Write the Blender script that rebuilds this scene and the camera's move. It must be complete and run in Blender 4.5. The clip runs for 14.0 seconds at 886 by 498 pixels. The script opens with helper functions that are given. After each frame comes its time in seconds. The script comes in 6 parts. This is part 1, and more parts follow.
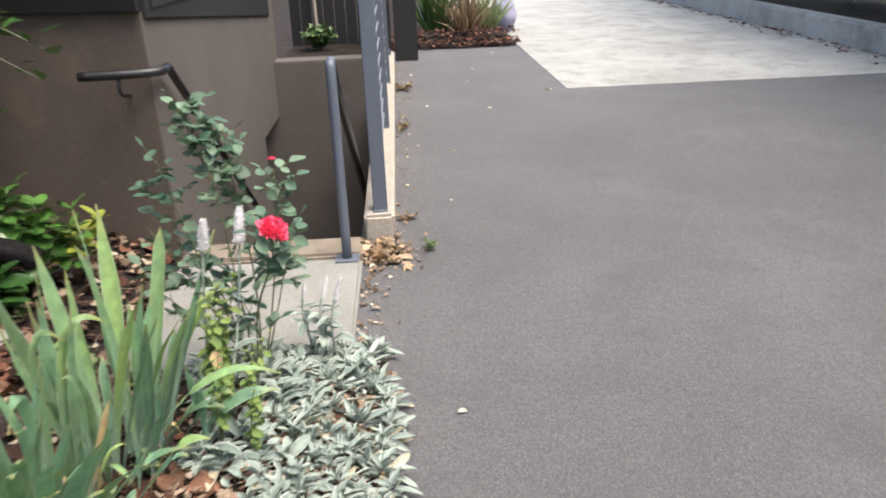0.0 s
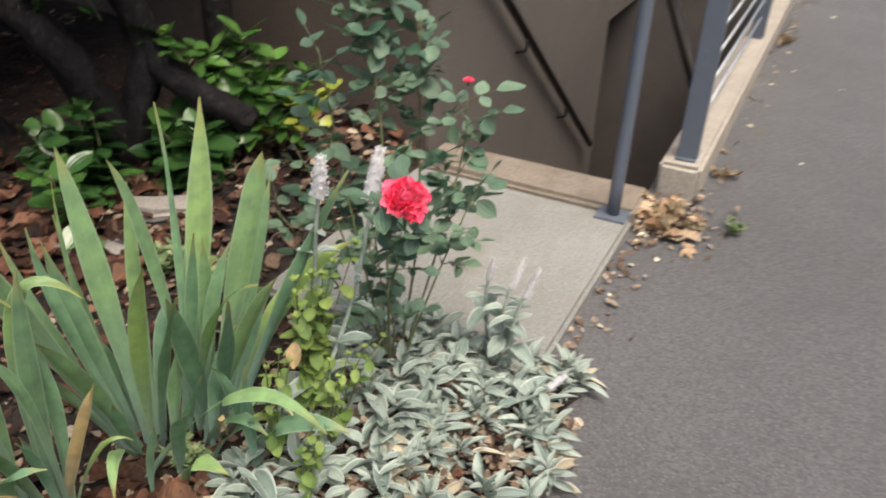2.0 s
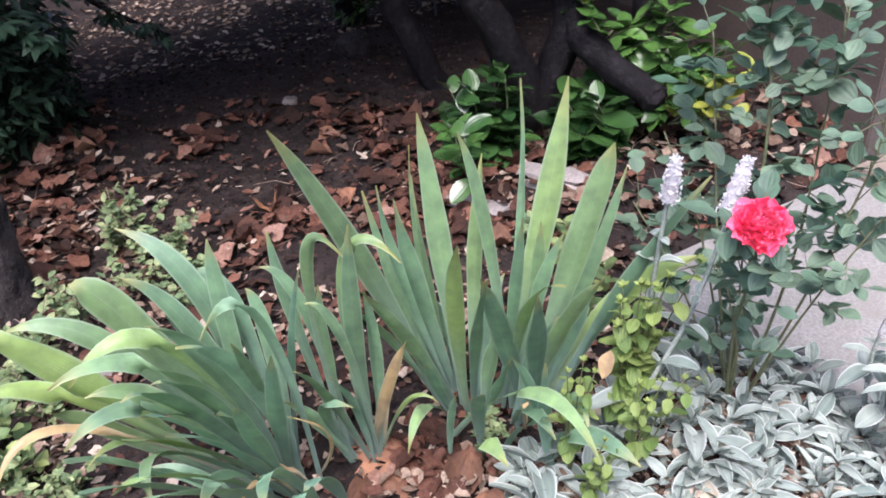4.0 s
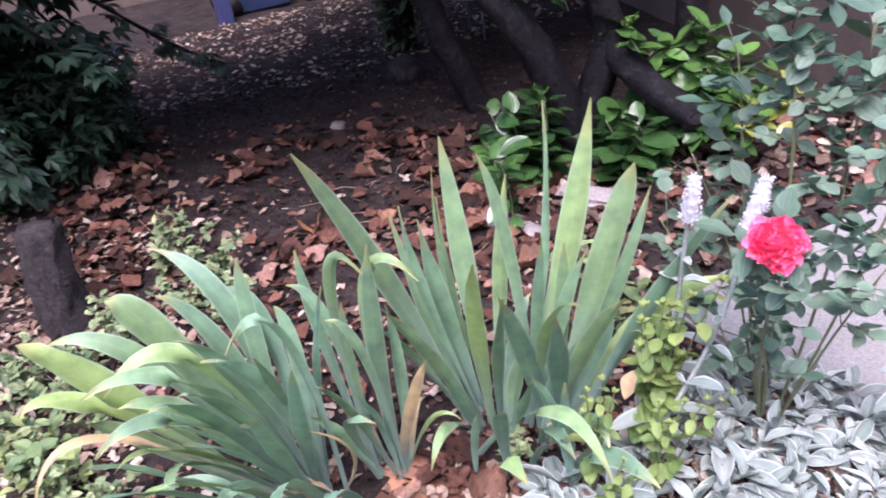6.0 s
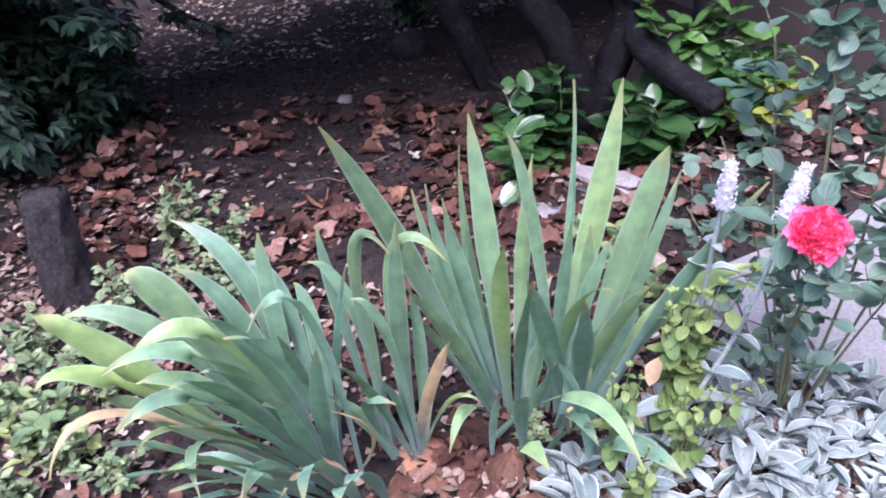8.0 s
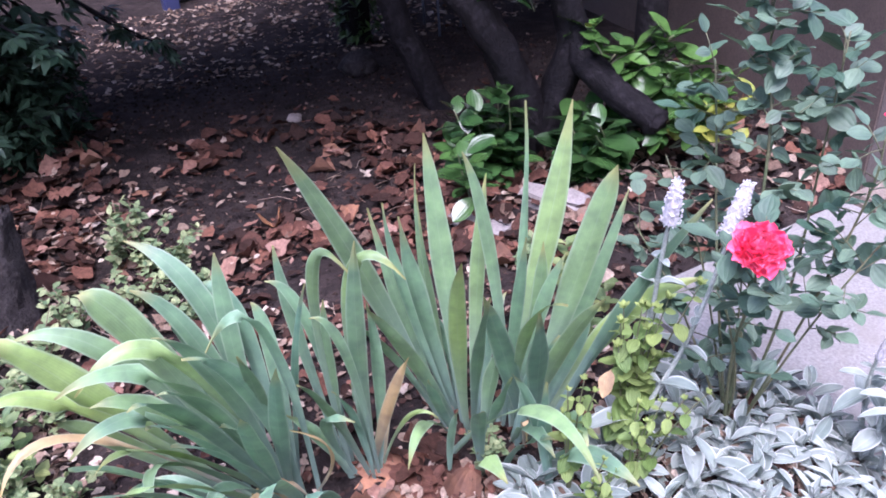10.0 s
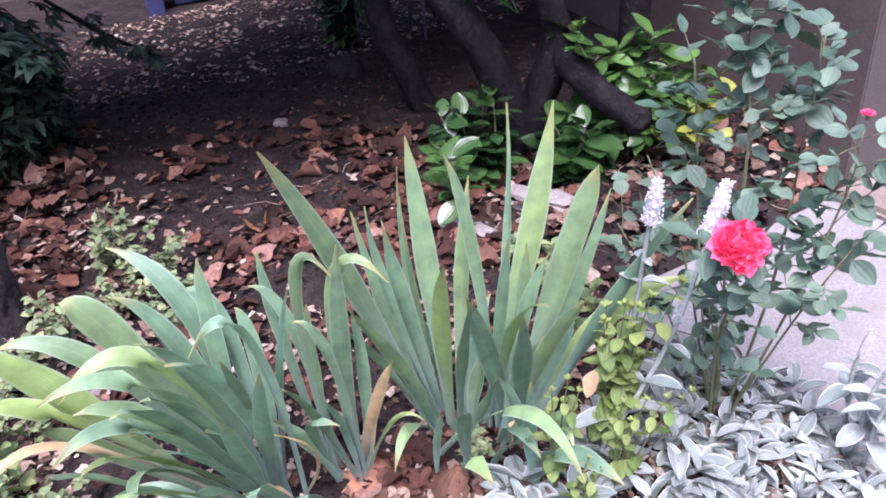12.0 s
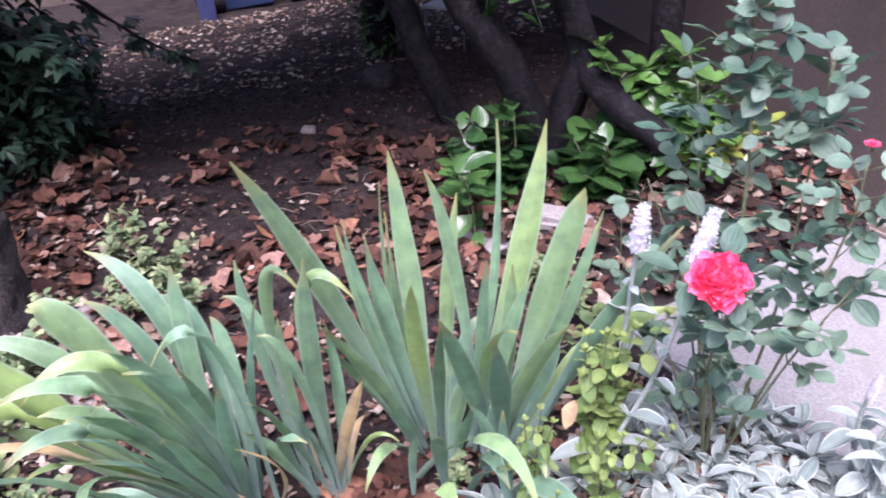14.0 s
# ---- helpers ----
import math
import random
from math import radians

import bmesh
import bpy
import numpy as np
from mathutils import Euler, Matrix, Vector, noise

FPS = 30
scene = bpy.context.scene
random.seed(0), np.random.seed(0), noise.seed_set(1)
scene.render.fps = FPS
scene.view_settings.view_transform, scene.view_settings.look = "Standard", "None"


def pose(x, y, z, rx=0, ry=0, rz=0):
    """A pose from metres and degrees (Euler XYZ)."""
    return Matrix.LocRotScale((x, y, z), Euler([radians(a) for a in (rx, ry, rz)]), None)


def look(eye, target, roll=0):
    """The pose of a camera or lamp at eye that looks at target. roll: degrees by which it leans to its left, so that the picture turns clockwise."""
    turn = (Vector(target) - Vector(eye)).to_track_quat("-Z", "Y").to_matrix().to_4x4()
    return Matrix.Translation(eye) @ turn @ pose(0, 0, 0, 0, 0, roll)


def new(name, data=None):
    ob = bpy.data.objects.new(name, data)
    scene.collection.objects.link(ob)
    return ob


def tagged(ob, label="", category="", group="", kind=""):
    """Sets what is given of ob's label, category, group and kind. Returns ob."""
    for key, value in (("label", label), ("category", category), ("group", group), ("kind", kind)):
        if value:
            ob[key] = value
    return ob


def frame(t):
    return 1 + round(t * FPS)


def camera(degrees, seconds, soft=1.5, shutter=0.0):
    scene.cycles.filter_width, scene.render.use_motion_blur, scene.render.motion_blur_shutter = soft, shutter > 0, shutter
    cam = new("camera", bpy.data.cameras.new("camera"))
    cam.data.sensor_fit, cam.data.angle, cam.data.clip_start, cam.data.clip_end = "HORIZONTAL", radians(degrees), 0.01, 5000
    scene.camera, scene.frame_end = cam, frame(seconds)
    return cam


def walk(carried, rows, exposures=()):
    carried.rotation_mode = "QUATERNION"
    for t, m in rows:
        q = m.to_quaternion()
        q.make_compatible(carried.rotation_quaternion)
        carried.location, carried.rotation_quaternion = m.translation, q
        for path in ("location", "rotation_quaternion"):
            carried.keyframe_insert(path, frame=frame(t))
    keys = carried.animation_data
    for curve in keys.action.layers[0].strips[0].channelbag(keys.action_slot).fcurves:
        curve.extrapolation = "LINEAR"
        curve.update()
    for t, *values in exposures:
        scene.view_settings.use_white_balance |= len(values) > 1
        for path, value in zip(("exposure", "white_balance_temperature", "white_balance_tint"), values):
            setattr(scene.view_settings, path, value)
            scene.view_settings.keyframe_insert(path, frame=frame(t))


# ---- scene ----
cam = camera(59.2, 14.0, soft=1.8, shutter=0.5)
PATH = [
    (0, (0.216, -3.099, 1.302), (0.297, -1.246, 0.553), -2.3),
    (0.5, (0.202, -2.800, 1.267), (0.333, -0.974, 0.462), -0.7),
    (1, (0.268, -2.590, 1.232), (0.076, -0.788, 0.385), -1.0),
    (1.5, (0.391, -2.395, 1.239), (-0.129, -0.692, 0.331), -0.1),
    (2, (0.416, -2.189, 1.209), (-0.329, -0.648, 0.173), 1.8),
    (2.5, (0.428, -2.044, 1.185), (-0.622, -0.759, 0.068), -3.9),
    (3, (0.418, -2.032, 1.199), (-0.951, -1.086, 0.090), -3.8),
    (5.5, (0.506, -1.942, 1.193), (-1.036, -1.217, 0.147), -6.9),
    (6, (0.502, -1.950, 1.198), (-1.086, -1.277, 0.187), -8.2),
    (6.5, (0.487, -1.964, 1.197), (-1.129, -1.380, 0.174), -8.3),
    (7, (0.467, -1.979, 1.189), (-1.138, -1.422, 0.132), -7.4),
    (7.5, (0.453, -1.984, 1.190), (-1.141, -1.402, 0.130), -7.3),
    (8, (0.452, -1.992, 1.192), (-1.101, -1.314, 0.131), -6.3),
    (8.5, (0.454, -2.008, 1.199), (-1.082, -1.271, 0.152), -5.6),
    (9, (0.452, -2.018, 1.202), (-1.053, -1.215, 0.158), -4.3),
    (11.5, (0.469, -2.002, 1.207), (-1.041, -1.188, 0.179), -4.8),
    (12, (0.469, -2.002, 1.205), (-1.030, -1.171, 0.174), -4.9),
    (12.5, (0.468, -2.000, 1.205), (-1.033, -1.168, 0.179), -5.5),
    (13, (0.471, -1.979, 1.199), (-1.051, -1.200, 0.162), -5.1),
    (13.5, (0.486, -1.947, 1.198), (-1.104, -1.246, 0.210), -3.6),
    (14, (0.495, -1.879, 1.192), (-1.080, -1.158, 0.191), -4.6),
]
# the clip's camera turns cooler as it comes to the shaded bed
EXPOSURES = [(0, 1.9, 6900, 6), (1.5, 1.55, 7000, 5), (2.0, 1.5, 7100, 6), (2.5, 1.55, 6100, 14), (3.0, 1.7, 6100, 14), (5.5, 2.2, 5850, 33), (6.5, 2.25, 5750, 33), (7.2, 2.18, 5500, 31), (8.0, 2.17, 5400, 33), (9.0, 2.17, 5400, 34), (11.5, 2.2, 5700, 35), (14.0, 2.3, 5750, 33)]
walk(cam, [(t, look(eye, target, roll)) for t, eye, target, roll in PATH], EXPOSURES)

# ---- sky and light ----
world = bpy.data.worlds.new("sky")
scene.world = world
world.use_nodes = True
wn, wl = world.node_tree.nodes, world.node_tree.links
sky = wn.new("ShaderNodeTexSky")
sky.sky_type, sky.sun_disc = "NISHITA", False
sky.sun_elevation, sky.sun_rotation = radians(65), radians(120)
sky.air_density, sky.dust_density, sky.ozone_density = 1.0, 4.0, 1.0
wn["Background"].inputs["Strength"].default_value = 0.12
wl.new(sky.outputs["Color"], wn["Background"].inputs["Color"])

sun_data = bpy.data.lights.new("sun", "SUN")
sun_data.energy, sun_data.angle, sun_data.color = 1.2, radians(40), (1.0, 0.96, 0.91)
sun = new("sun", sun_data)
sun.matrix_world = look((3, -2.2, 8), (0, 0, 0))

rnd = random.Random(11)


# ---- materials ----
def material(name, rough=0.8, metal=0.0):
    m = bpy.data.materials.new(name)
    m.use_nodes = True
    n, l = m.node_tree.nodes, m.node_tree.links
    b = n["Principled BSDF"]
    b.inputs["Roughness"].default_value = rough
    b.inputs["Metallic"].default_value = metal
    if rough > 0.85:
        b.inputs["Specular IOR Level"].default_value = 0.2
    return m, n, l, b


def coords(n, l, kind="Object", scale=(1, 1, 1)):
    tc, mp = n.new("ShaderNodeTexCoord"), n.new("ShaderNodeMapping")
    mp.inputs["Scale"].default_value = scale
    l.new(tc.outputs[kind], mp.inputs["Vector"])
    return mp.outputs["Vector"]


def noise_tex(n, l, vec, scale, detail=6, rough=0.6):
    t = n.new("ShaderNodeTexNoise")
    t.inputs["Scale"].default_value, t.inputs["Detail"].default_value, t.inputs["Roughness"].default_value = scale, detail, rough
    l.new(vec, t.inputs["Vector"])
    return t.outputs["Fac"]


def ramp(n, l, fac, stops):
    r = n.new("ShaderNodeValToRGB")
    els = r.color_ramp.elements
    while len(els) < len(stops):
        els.new(0.5)
    for e, (p, c) in zip(els, stops):
        e.position, e.color = p, (*c, 1)
    l.new(fac, r.inputs["Fac"])
    return r.outputs["Color"]


def mix(n, l, fac, a, b, kind="MIX"):
    m = n.new("ShaderNodeMix")
    m.data_type, m.blend_type = "RGBA", kind
    for sock, v in ((m.inputs[0], fac), (m.inputs[6], a), (m.inputs[7], b)):
        if isinstance(v, (int, float)):
            sock.default_value = v
        elif isinstance(v, tuple):
            sock.default_value = (*v, 1)
        else:
            l.new(v, sock)
    return m.outputs[2]


def bump(n, l, b, height, strength=0.4, dist=0.01):
    k = n.new("ShaderNodeBump")
    k.inputs["Strength"].default_value, k.inputs["Distance"].default_value = strength, dist
    l.new(height, k.inputs["Height"])
    l.new(k.outputs["Normal"], b.inputs["Normal"])


def mineral(name, low, high, big=1.2, fine=90, rough=0.9, relief=0.5, depth=0.004, stain=None, spots=None, grain=0.55):
    """Concrete, asphalt, plaster, soil: large blotches, fine grain, relief."""
    m, n, l, b = material(name, rough)
    v = coords(n, l)
    a = ramp(n, l, noise_tex(n, l, v, big, 8), [(0.3, low), (0.7, high)])
    g = noise_tex(n, l, v, fine, 4, 0.7)
    c = mix(n, l, grain, a, ramp(n, l, g, [(0.3, (0.25, 0.25, 0.25)), (0.7, (0.8, 0.8, 0.8))]), "OVERLAY")
    if stain:
        s = ramp(n, l, noise_tex(n, l, v, big * 3.3, 10, 0.7), [(0.5, (0, 0, 0)), (0.72, (1, 1, 1))])
        c = mix(n, l, s, c, stain)
    if spots:
        vo = n.new("ShaderNodeTexVoronoi")
        vo.inputs["Scale"].default_value = spots[0]
        l.new(v, vo.inputs["Vector"])
        s = ramp(n, l, vo.outputs["Distance"], [(0.16, (1, 1, 1)), (0.3, (0, 0, 0))])
        c = mix(n, l, s, c, spots[1])
    l.new(c, b.inputs["Base Color"])
    bump(n, l, b, g, relief, depth)
    return m


def foliage(name, vein=0.35, gloss=0.5, through_light=0.25, tip=None, rim=None, rim_strength=0.95, relief=0.3, ribs=9.0, coat=0.0, foot=None, rib_mix=0.05):
    """Leaf whose own colour comes from its object's colour; u runs across, v along the leaf."""
    m, n, l, b = material(name, gloss)
    uv = n.new("ShaderNodeTexCoord").outputs["UV"]
    sep = n.new("ShaderNodeSeparateXYZ")
    l.new(uv, sep.inputs[0])
    info = n.new("ShaderNodeObjectInfo")
    v = coords(n, l, "Object")
    blot = noise_tex(n, l, v, 28, 5)
    c = mix(n, l, vein, info.outputs["Color"], ramp(n, l, blot, [(0.3, (0.3, 0.3, 0.3)), (0.72, (0.74, 0.76, 0.6))]), "OVERLAY")
    wave = n.new("ShaderNodeMath")
    wave.operation = "MULTIPLY"
    wave.inputs[1].default_value = ribs * 6.283
    l.new(sep.outputs["X"], wave.inputs[0])
    sine = n.new("ShaderNodeMath")
    sine.operation = "SINE"
    l.new(wave.outputs[0], sine.inputs[0])
    c = mix(n, l, rib_mix, c, ramp(n, l, sine.outputs[0], [(0.2, (0.3, 0.3, 0.3)), (0.9, (0.7, 0.7, 0.7))]), "OVERLAY")
    if foot:
        c = mix(n, l, ramp(n, l, sep.outputs["Y"], [(0.05, (0.75, 0.75, 0.75)), (0.5, (0, 0, 0))]), c, foot)
    if rim:
        d = n.new("ShaderNodeMath")
        d.operation = "PINGPONG"
        d.inputs[1].default_value = 0.5
        l.new(sep.outputs["X"], d.inputs[0])
        c = mix(n, l, ramp(n, l, d.outputs[0], [(0.03, (rim_strength,) * 3), (0.10, (0, 0, 0))]), c, rim)
        c = mix(n, l, ramp(n, l, d.outputs[0], [(0.465, (0, 0, 0)), (0.5, (rim_strength * 0.32,) * 3)]), c, rim)
    if tip:
        wob = mix(n, l, 0.12, sep.outputs["Y"], blot)
        c = mix(n, l, ramp(n, l, wob, [(0.80, (0, 0, 0)), (0.95, (0.85, 0.85, 0.85))]), c, tip)
    l.new(c, b.inputs["Base Color"])
    b.inputs["Coat Weight"].default_value = coat
    b.inputs["Coat Roughness"].default_value = 0.27
    bump(n, l, b, sine.outputs[0], relief, 0.0006)
    tr = n.new("ShaderNodeBsdfTranslucent")
    l.new(mix(n, l, 0.5, c, (0.45, 0.6, 0.12), "MULTIPLY"), tr.inputs["Color"])
    ms = n.new("ShaderNodeMixShader")
    ms.inputs[0].default_value = through_light
    l.new(b.outputs[0], ms.inputs[1])
    l.new(tr.outputs[0], ms.inputs[2])
    l.new(ms.outputs[0], n["Material Output"].inputs["Surface"])
    return m


def island_leaf(name, stops, rough=0.7, through_light=0.1):
    """Joined small leaves that differ from piece to piece."""
    m, n, l, b = material(name, rough)
    g = n.new("ShaderNodeNewGeometry")
    c = ramp(n, l, g.outputs["Random Per Island"], stops)
    blot = noise_tex(n, l, coords(n, l), 95, 8, 0.75)
    c = mix(n, l, 0.65, c, ramp(n, l, blot, [(0.32, (0.15, 0.15, 0.15)), (0.66, (0.8, 0.78, 0.76))]), "OVERLAY")
    l.new(c, b.inputs["Base Color"])
    bump(n, l, b, blot, 0.6, 0.004)
    if through_light:
        tr = n.new("ShaderNodeBsdfTranslucent")
        l.new(c, tr.inputs["Color"])
        ms = n.new("ShaderNodeMixShader")
        ms.inputs[0].default_value = through_light
        l.new(b.outputs[0], ms.inputs[1])
        l.new(tr.outputs[0], ms.inputs[2])
        l.new(ms.outputs[0], n["Material Output"].inputs["Surface"])
    return m


def painted(name, colour, rough=0.45, wear=(0.3, 0.3, 0.3), metal=0.0):
    m, n, l, b = material(name, rough, metal)
    v = coords(n, l)
    w = ramp(n, l, noise_tex(n, l, v, 14, 10, 0.75), [(0.56, (0, 0, 0)), (0.68, (0.6, 0.6, 0.6))])
    l.new(mix(n, l, w, colour, wear), b.inputs["Base Color"])
    bump(n, l, b, noise_tex(n, l, v, 180, 3), 0.15, 0.001)
    return m


M_ASPHALT = mineral("asphalt", (0.086, 0.083, 0.087), (0.122, 0.118, 0.124), 0.8, 130, 0.8, 1.0, 0.01, grain=0.85, spots=(110, (0.19, 0.185, 0.19)), stain=(0.092, 0.089, 0.095))
M_SLAB = mineral("landing_concrete", (0.185, 0.182, 0.172), (0.255, 0.25, 0.238), 2.2, 140, 0.9, 0.35, 0.002, stain=(0.20, 0.185, 0.165))
M_LIP = mineral("lip_concrete", (0.17, 0.14, 0.115), (0.25, 0.21, 0.175), 4, 120, 0.9, 0.6, 0.004, stain=(0.16, 0.13, 0.1))
M_KERB = mineral("kerb_concrete", (0.29, 0.255, 0.225), (0.38, 0.345, 0.305), 3, 110, 0.9, 0.6, 0.004, stain=(0.3, 0.26, 0.22))
M_APRON = mineral("apron_concrete", (0.25, 0.245, 0.235), (0.37, 0.365, 0.35), 0.9, 60, 0.9, 0.3, 0.003, stain=(0.19, 0.185, 0.175))
M_WALL = mineral("stairwell_plaster", (0.088, 0.074, 0.068), (0.110, 0.094, 0.086), 1.4, 130, 0.85, 0.35, 0.003, stain=(0.078, 0.065, 0.059))
M_WALLB = mineral("brown_plaster", (0.092, 0.069, 0.059), (0.124, 0.095, 0.081), 1.3, 130, 0.85, 0.35, 0.003, stain=(0.15, 0.115, 0.09))
M_SIDING = painted("dark_siding", (0.011, 0.010, 0.011), 0.6, (0.024, 0.022, 0.022))
M_SOIL = mineral("bed_soil", (0.014, 0.011, 0.0105), (0.040, 0.031, 0.029), 3.0, 70, 0.95, 1.0, 0.02, stain=(0.070, 0.054, 0.048))
M_STEEL = painted("blue_grey_paint", (0.10, 0.115, 0.15), 0.42, (0.16, 0.17, 0.19))
M_RAIL = painted("dark_rail_paint", (0.012, 0.011, 0.014), 0.4, (0.035, 0.03, 0.03))
M_ROD = painted("bright_rod", (0.36, 0.38, 0.42), 0.35, (0.25, 0.26, 0.29), 0.6)
# bark toned below its own grey, with the tree shade in the colour
M_BARK_SHADED = mineral("bark", (0.006, 0.0055, 0.006), (0.018, 0.016, 0.018), 9, 60, 0.7, 0.8, 0.012, stain=(0.032, 0.028, 0.031))
M_STUMP = mineral("stump_bark", (0.020, 0.017, 0.018), (0.055, 0.048, 0.048), 22, 110, 0.9, 1.0, 0.014, stain=(0.085, 0.074, 0.072))
M_TWIG = mineral("twig", (0.10, 0.065, 0.045), (0.20, 0.15, 0.11), 12, 90, 0.85, 0.6, 0.003)
M_STEM = mineral("rose_stem", (0.07, 0.10, 0.045), (0.14, 0.13, 0.07), 14, 90, 0.6, 0.3, 0.002)
M_FELT = mineral("felted_stem", (0.24, 0.28, 0.24), (0.36, 0.40, 0.36), 20, 200, 1.0, 0.8, 0.004)
M_BLOSSOM = mineral("pale_lilac_blossom", (0.46, 0.44, 0.46), (0.68, 0.66, 0.68), 40, 200, 1.0, 0.8, 0.004)
M_STONE = mineral("pale_stone", (0.17, 0.155, 0.145), (0.30, 0.275, 0.26), 6, 120, 0.9, 0.7, 0.005)
M_GREYSTONE = mineral("grey_stone", (0.15, 0.13, 0.12), (0.27, 0.24, 0.22), 8, 90, 0.9, 0.8, 0.006)
M_IRIS = foliage("iris_blade", 0.55, 0.40, 0.30, tip=(0.36, 0.33, 0.12), ribs=13, relief=0.14, rim=(0.42, 0.52, 0.40), rim_strength=0.45, foot=(0.26, 0.37, 0.37), rib_mix=0.05)
M_LAMB = foliage("silver_felt_leaf", 0.3, 1.0, 0.08, rim=(0.47, 0.51, 0.48), ribs=3, relief=0.6)
M_ROSELEAF = foliage("rose_leaf", 0.55, 0.55, 0.18, ribs=4, relief=0.4, coat=0.05)
M_LAUREL = foliage("glossy_laurel_leaf", 0.45, 0.26, 0.10, ribs=5, relief=0.3, coat=0.5)
M_MINT = foliage("lime_leaf", 0.45, 0.6, 0.28, ribs=5, relief=0.6)
M_MAPLE = foliage("lobed_leaf", 0.4, 0.45, 0.2, ribs=6, relief=0.4)
M_DRYLEAF = foliage("dry_leaf", 0.85, 0.8, 0.15, ribs=7, relief=0.6, rib_mix=0.07)
M_PETAL = foliage("red_petal", 0.2, 0.55, 0.06, ribs=2, relief=0.2)
M_LITTER = island_leaf("leaf_litter", [(0.0, (0.022, 0.015, 0.013)), (0.35, (0.055, 0.028, 0.021)), (0.65, (0.105, 0.050, 0.036)), (0.88, (0.17, 0.080, 0.054)), (1.0, (0.27, 0.165, 0.13))], 0.75)
M_CRUMB = island_leaf("pale_litter", [(0.0, (0.09, 0.062, 0.046)), (0.4, (0.20, 0.14, 0.105)), (0.75, (0.31, 0.24, 0.185)), (1.0, (0.46, 0.40, 0.33))], 0.85)
M_CLOD = island_leaf("soil_clods", [(0.0, (0.012, 0.009, 0.008)), (0.6, (0.035, 0.025, 0.021)), (0.9, (0.07, 0.045, 0.036)), (1.0, (0.16, 0.12, 0.10))], 0.95, 0.0)
M_CROWN = island_leaf("crown_leaves", [(0.0, (0.03, 0.07, 0.02)), (0.6, (0.06, 0.12, 0.035)), (1.0, (0.10, 0.18, 0.05))], 0.4)
# leaf green darkened to carry the deep shade inside the shrub
M_SHRUB_SHADE = island_leaf("shaded_shrub_leaves", [(0.0, (0.008, 0.018, 0.010)), (0.6, (0.016, 0.036, 0.020)), (1.0, (0.028, 0.058, 0.034))], 0.6, 0.05)
M_WEED = island_leaf("weed_leaves", [(0.0, (0.09, 0.155, 0.07)), (0.5, (0.19, 0.265, 0.12)), (1.0, (0.33, 0.385, 0.19))], 0.7, 0.25)
M_GRASS = island_leaf("dry_grass", [(0.0, (0.12, 0.09, 0.05)), (0.5, (0.25, 0.18, 0.11)), (1.0, (0.42, 0.33, 0.23))], 0.8, 0.2)
for dull in (M_SOIL, M_BARK_SHADED, M_SHRUB_SHADE, M_LITTER, M_CLOD, M_CRUMB):
    dull.node_tree.nodes["Principled BSDF"].inputs["Specular IOR Level"].default_value = 0.12
M_BLUE = painted("blue_plastic", (0.03, 0.05, 0.13), 0.5, (0.06, 0.08, 0.16))
M_WHITE = painted("grey_white_plastic", (0.42, 0.42, 0.45), 0.5, (0.3, 0.3, 0.3))
M_BLUEPOST = painted("muted_blue_paint", (0.05, 0.06, 0.16), 0.5, (0.09, 0.10, 0.2))
M_SACK = painted("lavender_cloth", (0.26, 0.25, 0.36), 0.9, (0.18, 0.17, 0.24))
M_SCRAP = painted("bright_blue_scrap", (0.02, 0.12, 0.62), 0.4, (0.1, 0.25, 0.6))


# ---- building helpers ----
def mesh_of(name, verts, faces, mat, uvs=None, smooth=True):
    me = bpy.data.meshes.new(name)
    me.from_pydata(verts, [], faces)
    if uvs:
        layer = me.uv_layers.new(name="UVMap")
        for lp in me.loops:
            layer.data[lp.index].uv = uvs[lp.vertex_index]
    me.materials.append(mat)
    for p in me.polygons:
        p.use_smooth = smooth
    me.update()
    return me


def place(name, me, parent=None, m=None, colour=None, label=""):
    ob = new(name, me)
    if parent:
        ob.parent = parent
    if m is not None:
        ob.matrix_basis = m
    if colour:
        ob.color = (*colour, 1)
    if label:
        ob["label"] = label
    return ob


def part(name, bm, mat, parent, label="", smooth=False):
    me = bpy.data.meshes.new(name)
    bm.to_mesh(me)
    bm.free()
    me.materials.append(mat)
    for p in me.polygons:
        p.use_smooth = smooth
    return place(name, me, parent, None, None, label)


def empty(name, at, label, category, group=""):
    ob = new(name)
    ob.empty_display_size = 0.05
    ob.location = at
    return tagged(ob, label, category, group)


def block(bm, lo, hi, bevel=0.0, jitter=0.0, cuts=0):
    """A box from corner to corner, with worn edges."""
    r = bmesh.ops.create_cube(bm, size=1)
    vs = r["verts"]
    for v in vs:
        v.co = Vector([lo[i] + (v.co[i] + 0.5) * (hi[i] - lo[i]) for i in range(3)])
    if bevel:
        es = list({e for v in vs for e in v.link_edges})
        bmesh.ops.bevel(bm, geom=es, offset=bevel, segments=2, affect="EDGES")
    if jitter:
        for v in bm.verts:
            v.co += Vector([rnd.uniform(-jitter, jitter) for _ in range(3)])
    return bm


